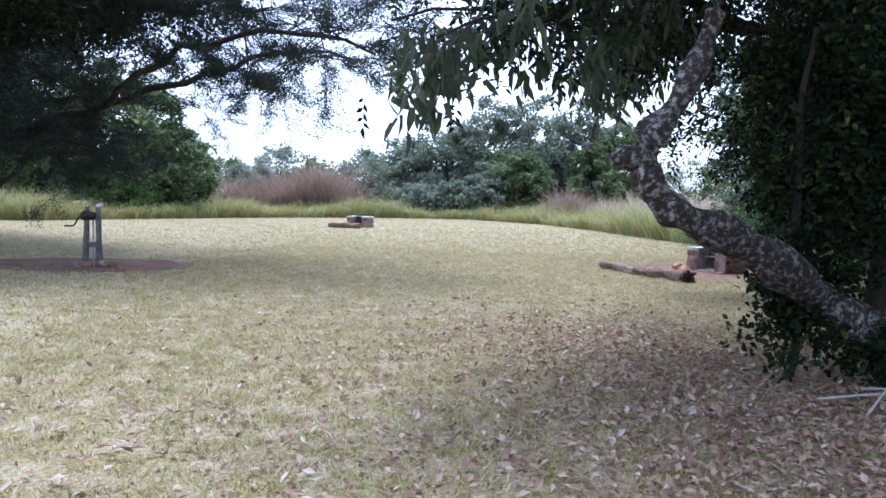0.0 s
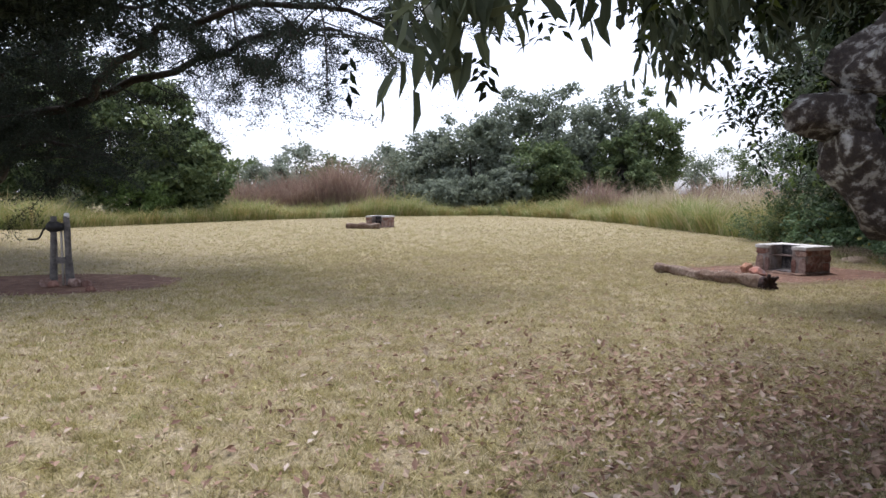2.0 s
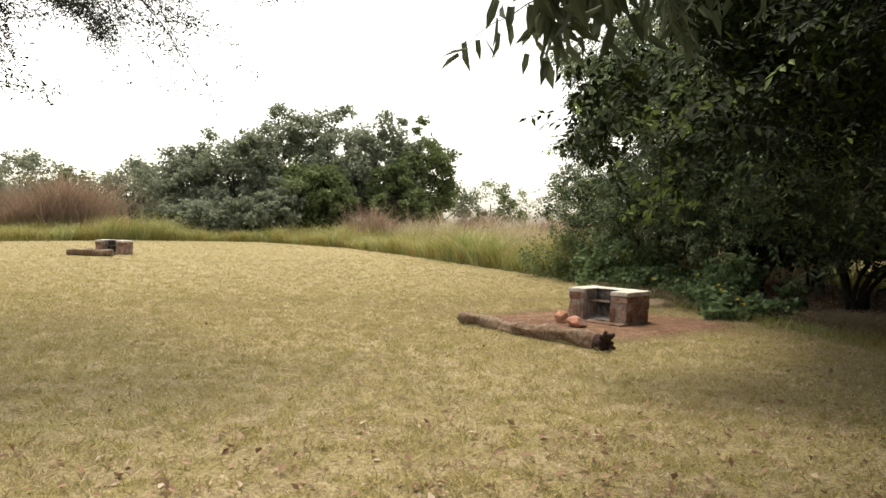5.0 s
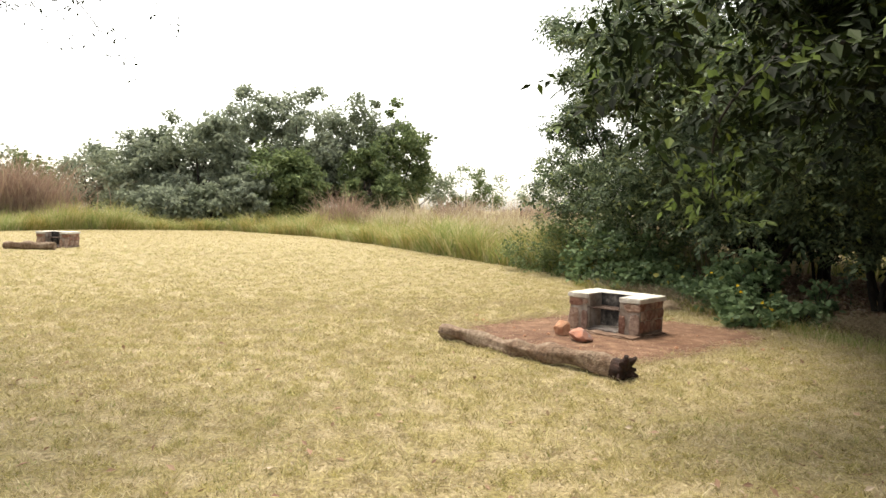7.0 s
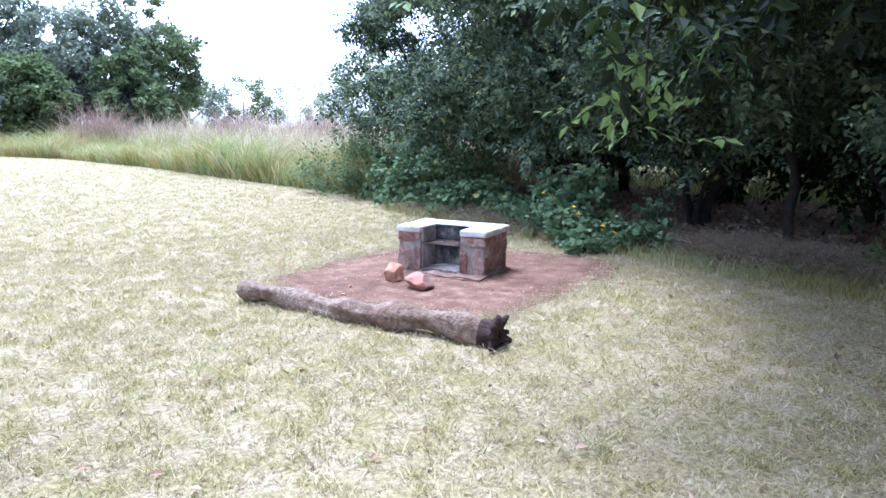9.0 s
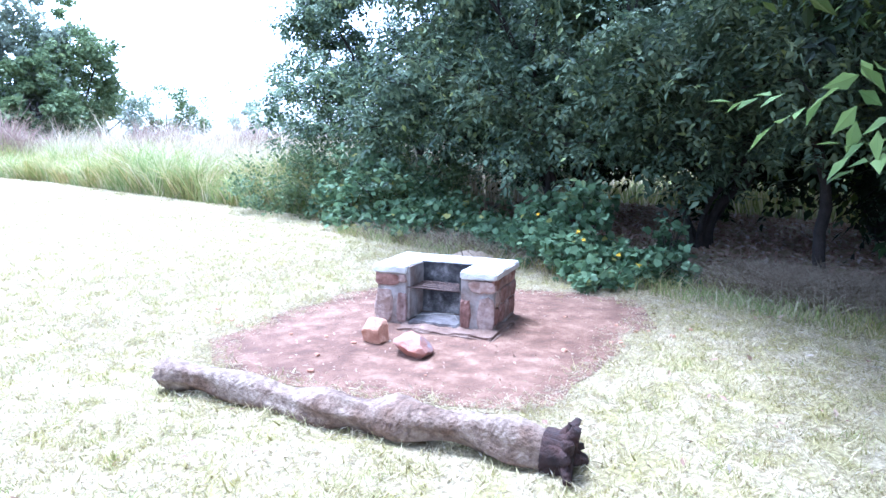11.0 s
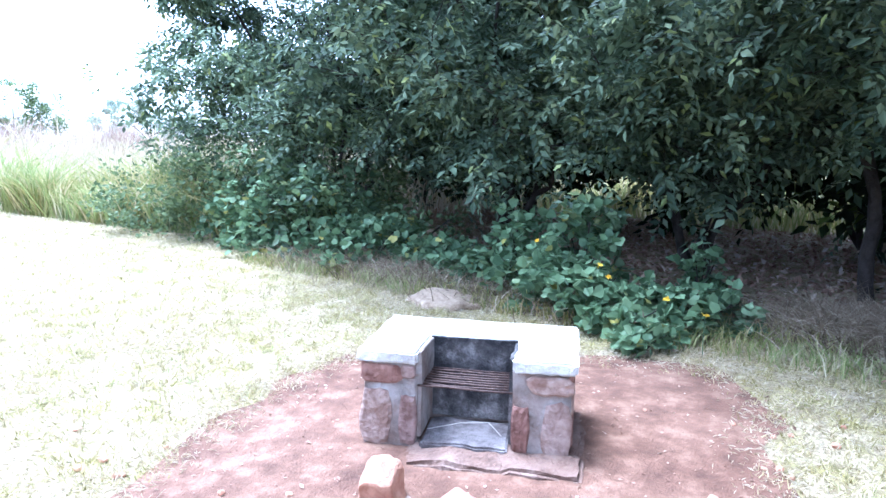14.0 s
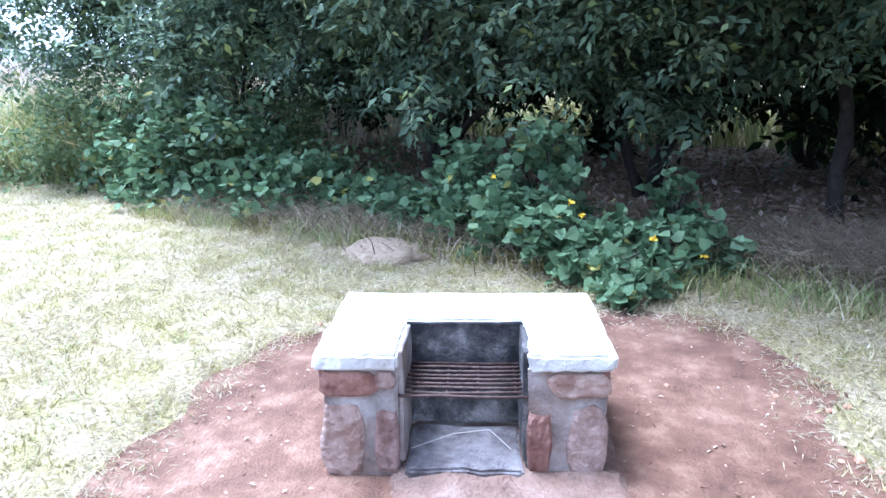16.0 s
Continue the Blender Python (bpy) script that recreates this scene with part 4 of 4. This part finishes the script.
def barbecue(at, turn, label, detail=True):
    root = thing("stone_barbecue", (*at, 0), label, "barbecue", "stone barbecues", rz=turn)
    hw, hd = W / 2, D / 2
    for s, nm in ((-1, "leg"), (1, "leg")):
        bm = bmesh.new()
        x0, x1 = (-hw + 0.02, -hw + LEG) if s < 0 else (hw - LEG, hw - 0.02)
        box(bm, x0, x1, -hd + 0.02, hd - BACKT - 0.002, -0.02, TOP - 0.062)
        leg = part(nm, worn(bm, 3, 0.012, 9), M_MORTAR, root)
        rnd = random.Random(40 + s)
        cells = ((-0.045, 0.42, 0.20, 0.10), (0.105, 0.44, 0.07, 0.07), (-0.08, 0.17, 0.15, 0.30), (0.105, 0.16, 0.085, 0.27)) if s < 0 else ((0.045, 0.42, 0.21, 0.10), (-0.11, 0.16, 0.085, 0.25), (0.085, 0.16, 0.13, 0.30))
        for cx, cz, w, h in cells:
            st = part("stone", stone_bm(w * 1.24, h * 1.1, 0.009, rnd), M_STONE, leg)
            st.matrix_basis = pose((x0 + x1) / 2 + cx, -hd + 0.014, cz)
        n = 4
        for j in range(n):
            for k, (cz, h) in enumerate(((0.13, 0.17), (0.29, 0.14), (0.43, 0.12))):
                y = -hd + 0.1 + (j + (0.3 if k % 2 else 0)) * (D - 0.1) / n
                if y > hd - 0.07:
                    continue
                st = part("stone", stone_bm(rnd.uniform(0.16, 0.21), h * rnd.uniform(0.95, 1.12), 0.011, rnd), M_STONE, leg)
                st.matrix_basis = pose(s * (hw - 0.016), y, cz + 0.02, 0, 0, 90 * s)
    bm = bmesh.new()
    box(bm, -hw + 0.022, hw - 0.022, hd - BACKT, hd - 0.02, -0.02, TOP - 0.062)
    back = part("back_wall", worn(bm, 4, 0.01, 9), M_MORTAR, root)
    rnd = random.Random(90)
    for j in range(6):
        for k, (cz, h) in enumerate(((0.13, 0.17), (0.29, 0.14), (0.43, 0.12))):
            st = part("stone", stone_bm(rnd.uniform(0.13, 0.18), h, 0.02, rnd), M_STONE, back)
            st.matrix_basis = pose(-hw + 0.12 + j * 0.19 + (0.04 if k % 2 else 0), hd - 0.016, cz + 0.02, 0, 0, 180)
    # sooty lining of the fire place
    bm = bmesh.new()
    gi = hw - LEG
    box(bm, -gi + 0.002, gi - 0.002, hd - BACKT - 0.022, hd - BACKT - 0.006, 0.06, TOP - 0.006)
    part("back_lining", worn(bm, 4, 0.012, 12, 0.004), M_SOOT, root, "soot-blackened back of the fire place")
    for s in (-1, 1):
        bm = bmesh.new()
        a, b = sorted((s * (gi + 0.004), s * (gi - 0.02)))
        box(bm, a, b, -hd + 0.045, hd - BACKT - 0.026, 0.06, TOP - 0.01)
        part("side_lining", worn(bm, 3, 0.01, 10, 0.004), M_SOOT if s > 0 else M_MORTAR, root)
    bm = bmesh.new()
    box(bm, -gi + 0.024, gi - 0.024, -hd - 0.02, hd - BACKT - 0.03, 0.0, 0.055)
    part("hearth", worn(bm, 5, 0.012, 10), M_ASH, root, "ash-covered hearth")
    bm = bmesh.new()
    box(bm, -hw * 0.5, hw + 0.06, -hd - 0.22, hd - 0.05, -0.05, 0.03)
    part("plinth", worn(bm, 12, 0.035, 8, 0.02), M_PLINTH, root, "crumbling low mortar plinth")
    # U-shaped top
    bm = bmesh.new()
    o = 0.012
    outline = ((-hw - o, -hd - o), (-gi + 0.004, -hd - o), (-gi + 0.004, hd - BACKT), (gi - 0.004, hd - BACKT), (gi - 0.004, -hd - o), (hw + o, -hd - o), (hw + o, hd + o), (-hw - o, hd + o))
    lo = [bm.verts.new((x, y, TOP - 0.072)) for x, y in outline]
    hi = [bm.verts.new((x, y, TOP)) for x, y in outline]
    for ring, order in ((hi, 1), (lo, -1)):
        for q in ((0, 1, 2, 7), (7, 2, 3, 6), (6, 3, 4, 5)):
            bm.faces.new([ring[i] for i in q][::order])
    for i in range(8):
        bm.faces.new((lo[i], lo[(i + 1) % 8], hi[(i + 1) % 8], hi[i]))
    bmesh.ops.recalc_face_normals(bm, faces=bm.faces[:])
    bmesh.ops.bevel(bm, geom=[q for q in bm.edges if q.calc_face_angle(0) > 0.5], offset=0.012, segments=2, affect="EDGES")
    part("top_slab", worn(bm, 9, 0.008, 23, 0), M_CONCRETE, root, "pale cracked concrete top slab")
    # grill grate
    gz = TOP - 0.2
    grate = new("grate")
    grate.parent = root
    tagged(grate, "rusty steel grill bars")
    rnd = random.Random(2)
    gm = None
    for j in range(9):
        bm = bmesh.new()
        y = -hd + 0.035 + j * 0.042
        tube(bm, [(-gi - 0.0, y, gz), (-0.1, y + rnd.uniform(-0.004, 0.004), gz + rnd.uniform(-0.006, 0.002)), (0.1, y, gz - 0.003), (gi, y, gz)], [0.0065] * 4, 7)
        part("bar", bm, M_RUST, grate)
    for x in (-gi + 0.07, -0.07, 0.06, gi - 0.05):
        bm = bmesh.new()
        tube(bm, [(x, -hd + 0.07, gz - 0.014), (x, hd - BACKT - 0.03, gz - 0.014)], [0.006] * 2, 6)
        part("cross_bar", bm, M_RUST, grate)
    bm = bmesh.new()
    tube(bm, [(-gi + 0.04, -hd + 0.12, 0.075), (-0.05, -hd + 0.24, 0.08), (0.11, -hd + 0.27, 0.085), (0.2, -hd + 0.12, 0.075)], [0.0025] * 4, 4)
    part("wire", bm, M_FLAX, root, "thin bent wire on the hearth")
    return root


barbecue(BRAAI, BRAAI_TURN, "stone and mortar barbecue with pale concrete top and grill", True)
barbecue((-4.3, 36.6), -20, "distant stone and mortar barbecue on the open lawn", False)


# ---- loose things round the barbecue ----
def log(name, pts, radii, label, ragged=True):
    root = thing(name, (0, 0, 0), label, "log", "fallen logs")
    bm = bmesh.new()
    c = curve(pts, 6)
    m = len(c) - 1
    rr = [radii[0] + (radii[1] - radii[0]) * k / m + 0.016 * math.sin(k * 0.8 + 0.6) for k in range(m + 1)]
    tube(bm, c, rr, 20, 0.5)
    part("trunk", bm, M_LOG, root)
    bm = bmesh.new()
    d = (c[1] - c[0]).normalized()
    tube(bm, [c[0] - d * 0.006, c[0] + d * 0.02], [rr[0] * 0.9, rr[0] * 0.92], 12, 0.2)
    part("cut_end", bm, M_ROT, root, "dark weathered cut end")
    if ragged:
        e, d = c[-1], (c[-1] - c[-2]).normalized()
        rnd = random.Random(8)
        for k in range(13):
            bm = bmesh.new()
            a = k * 0.97
            side = Vector((-d.y, d.x, 0)) * math.cos(a) + Vector((0, 0, 1)) * math.sin(a)
            b = e + side * radii[1] * 0.55
            l = rnd.uniform(0.05, 0.16)
            q = b + d * l * rnd.uniform(0.5, 1.2) + side * rnd.uniform(0.06, 0.17)
            if q.z < 0.03:
                q.z = 0.03
            tube(bm, [b - d * 0.08, b + d * l * 0.4, q], [0.06, 0.055, 0.02], 8, 0.9)
            part("splinter", bm, M_ROT, root, "dark rotten broken wood" if k == 0 else "")
    return root


log("log", [(3.80, 16.84, 0.12), (3.97, 16.5, 0.115), (4.23, 15.98, 0.075), (4.36, 15.55, 0.09), (4.52, 15.2, 0.115), (4.74, 14.78, 0.12), (4.95, 14.3, 0.10)], (0.085, 0.112), "weathered grey-brown log with a rotten broken end")
log("log", [(-5.7, 35.3, 0.12), (-5.2, 35.1, 0.13), (-4.7, 35.0, 0.12), (-4.1, 34.9, 0.13)], (0.12, 0.13), "distant dark log lying before the barbecue", False)


def rock(name, at, size, mat, label, seed, rz=0):
    bm = bmesh.new()
    rnd = random.Random(seed)
    vs = []
    for _ in range(18 if size[0] > 0.1 else 34):
        v = Vector((rnd.gauss(0, 1), rnd.gauss(0, 1), rnd.gauss(0, 1))).normalized()
        v = Vector((max(-0.88, min(0.9, v.x)), max(-0.9, min(0.86, v.y)), max(-0.55, v.z)))
        vs.append(bm.verts.new((v.x * size[0], v.y * size[1], (v.z + 0.5) * size[2])))
    r = bmesh.ops.convex_hull(bm, input=bm.verts)
    bmesh.ops.delete(bm, geom=[g for g in r["geom_interior"] if isinstance(g, bmesh.types.BMVert)], context="VERTS")
    if size[0] > 0.05:
        bmesh.ops.bevel(bm, geom=bm.edges[:], offset=0.007, segments=1, affect="EDGES", clamp_overlap=True)
        bmesh.ops.triangulate(bm, faces=bm.faces[:])
        for _ in range(2):
            bmesh.ops.subdivide_edges(bm, edges=[q for q in bm.edges if q.calc_length() > 0.03], cuts=1)
        bmesh.ops.triangulate(bm, faces=bm.faces[:])
        for v in bm.verts:
            w = v.co * 9 + Vector((seed, 0, 0))
            v.co += 0.022 * Vector((noise.noise(w), noise.noise(w + Vector((5, 0, 0))), noise.noise(w + Vector((0, 5, 0)))))
    ob = part(name, bm, mat)
    ob.matrix_basis = pose(*at, 0, 0, rz)
    return tagged(ob, label, "rock", "loose rocks")


rock("rock", (5.62, 16.86, -0.01), (0.15, 0.14, 0.16), M_ROCK_OCHRE, "angular ochre-orange rock on the bare soil", 21, 30)
rock("rock", (5.62, 16.36, -0.01), (0.19, 0.21, 0.13), M_ROCK_RED, "angular red and grey rock on the bare soil", 33, 10)
rng2 = random.Random(77)
for k in range(26):
    rx, ry = rng2.uniform(4.6, 8.3), rng2.uniform(15.2, 18.8)
    if abs(rx - BRAAI[0]) < 0.85 and abs(ry - BRAAI[1]) < 0.85:
        continue
    s = rng2.uniform(0.012, 0.03)
    tagged(rock("pebble", (rx, ry, 0.004), (s, s, s * 0.7), M_ROCK_OCHRE, "small pale pebble on the bare soil", 100 + k), group="pebbles")


# ---- hand windlass on two posts ----
def windlass():
    root = thing("hand_windlass", (*PUMP, 0), "old two-post hand windlass with an iron crank", "well windlass", rz=8)
    root.scale = (1.0, 1.0, 1.2)
    for x, lean in ((-0.09, 0.05), (0.12, -0.03)):
        bm = bmesh.new()
        limb(bm, [(x - lean, 0, 0.0), (x - lean * 0.5, 0, 0.4), (x, 0, 1.02)], 0.07, 0.05, 5, 10, 0.15)
        part("post", bm, M_POST, root)
    bm = bmesh.new()
    box(bm, -0.1, 0.13, -0.035, 0.035, 0.33, 0.42)
    part("brace", worn(bm, 2, 0.006, 12, 0.008), M_POST, root)
    bm = bmesh.new()
    tube(bm, [(-0.2, -0.02, 0.86), (-0.14, -0.02, 0.87), (-0.02, -0.02, 0.87), (0.1, -0.02, 0.86)], [0.05, 0.085, 0.075, 0.05], 14, 0.1)
    part("drum", bm, M_IRON, root)
    bm = bmesh.new()
    limb(bm, [(-0.18, -0.03, 0.86), (-0.25, -0.05, 0.82), (-0.33, -0.06, 0.70), (-0.5, -0.08, 0.69)], 0.017, 0.014, 4, 7, 0)
    part("crank", bm, M_IRON, root, "bent black iron crank")
    bm = bmesh.new()
    tube(bm, [(0.13, 0, 1.0), (0.13, 0, 1.05), (0.13, 0, 1.07)], [0.045, 0.045, 0.03], 10)
    part("cap", bm, M_WHITE, root, "white cap")
    bm = bmesh.new()
    tube(bm, [(0.02, 0.02, 0.0), (0.02, 0.02, 0.9)], [0.02, 0.02], 8)
    part("pipe", bm, M_FLAX, root, "thin pale pipe")
    return root


windlass()
for k, (dx, dy, s) in enumerate(((-0.22, -0.1, 0.15), (-0.02, -0.2, 0.12), (0.3, -0.12, 0.15), (0.5, -0.1, 0.13), (0.9, -0.7, 0.09))):
    rock("rock", (PUMP[0] + dx, PUMP[1] + dy, -0.01), (s, s * 0.8, s * 0.75), M_STONE, "brown field stone at the foot of the windlass", 60 + k, k * 40)
# pale fallen branches by the leaning tree
for k, (a, b) in enumerate((((3.0, 5.6, 0.03), (4.2, 5.2, 0.12)), ((3.2, 5.2, 0.02), (3.9, 5.75, 0.3)), ((3.5, 5.9, 0.02), (4.4, 5.6, 0.05)))):
    br = bmesh.new()
    limb(br, [a, ((Vector(a) + Vector(b)) / 2 + Vector((0, 0, 0.05))), b], 0.012, 0.005, 5, 5, 0.1, 0.1)
    tagged(part("fallen_branch", br, M_FLAX), "thin pale fallen branch on leaf litter", "branch", "fallen branches")
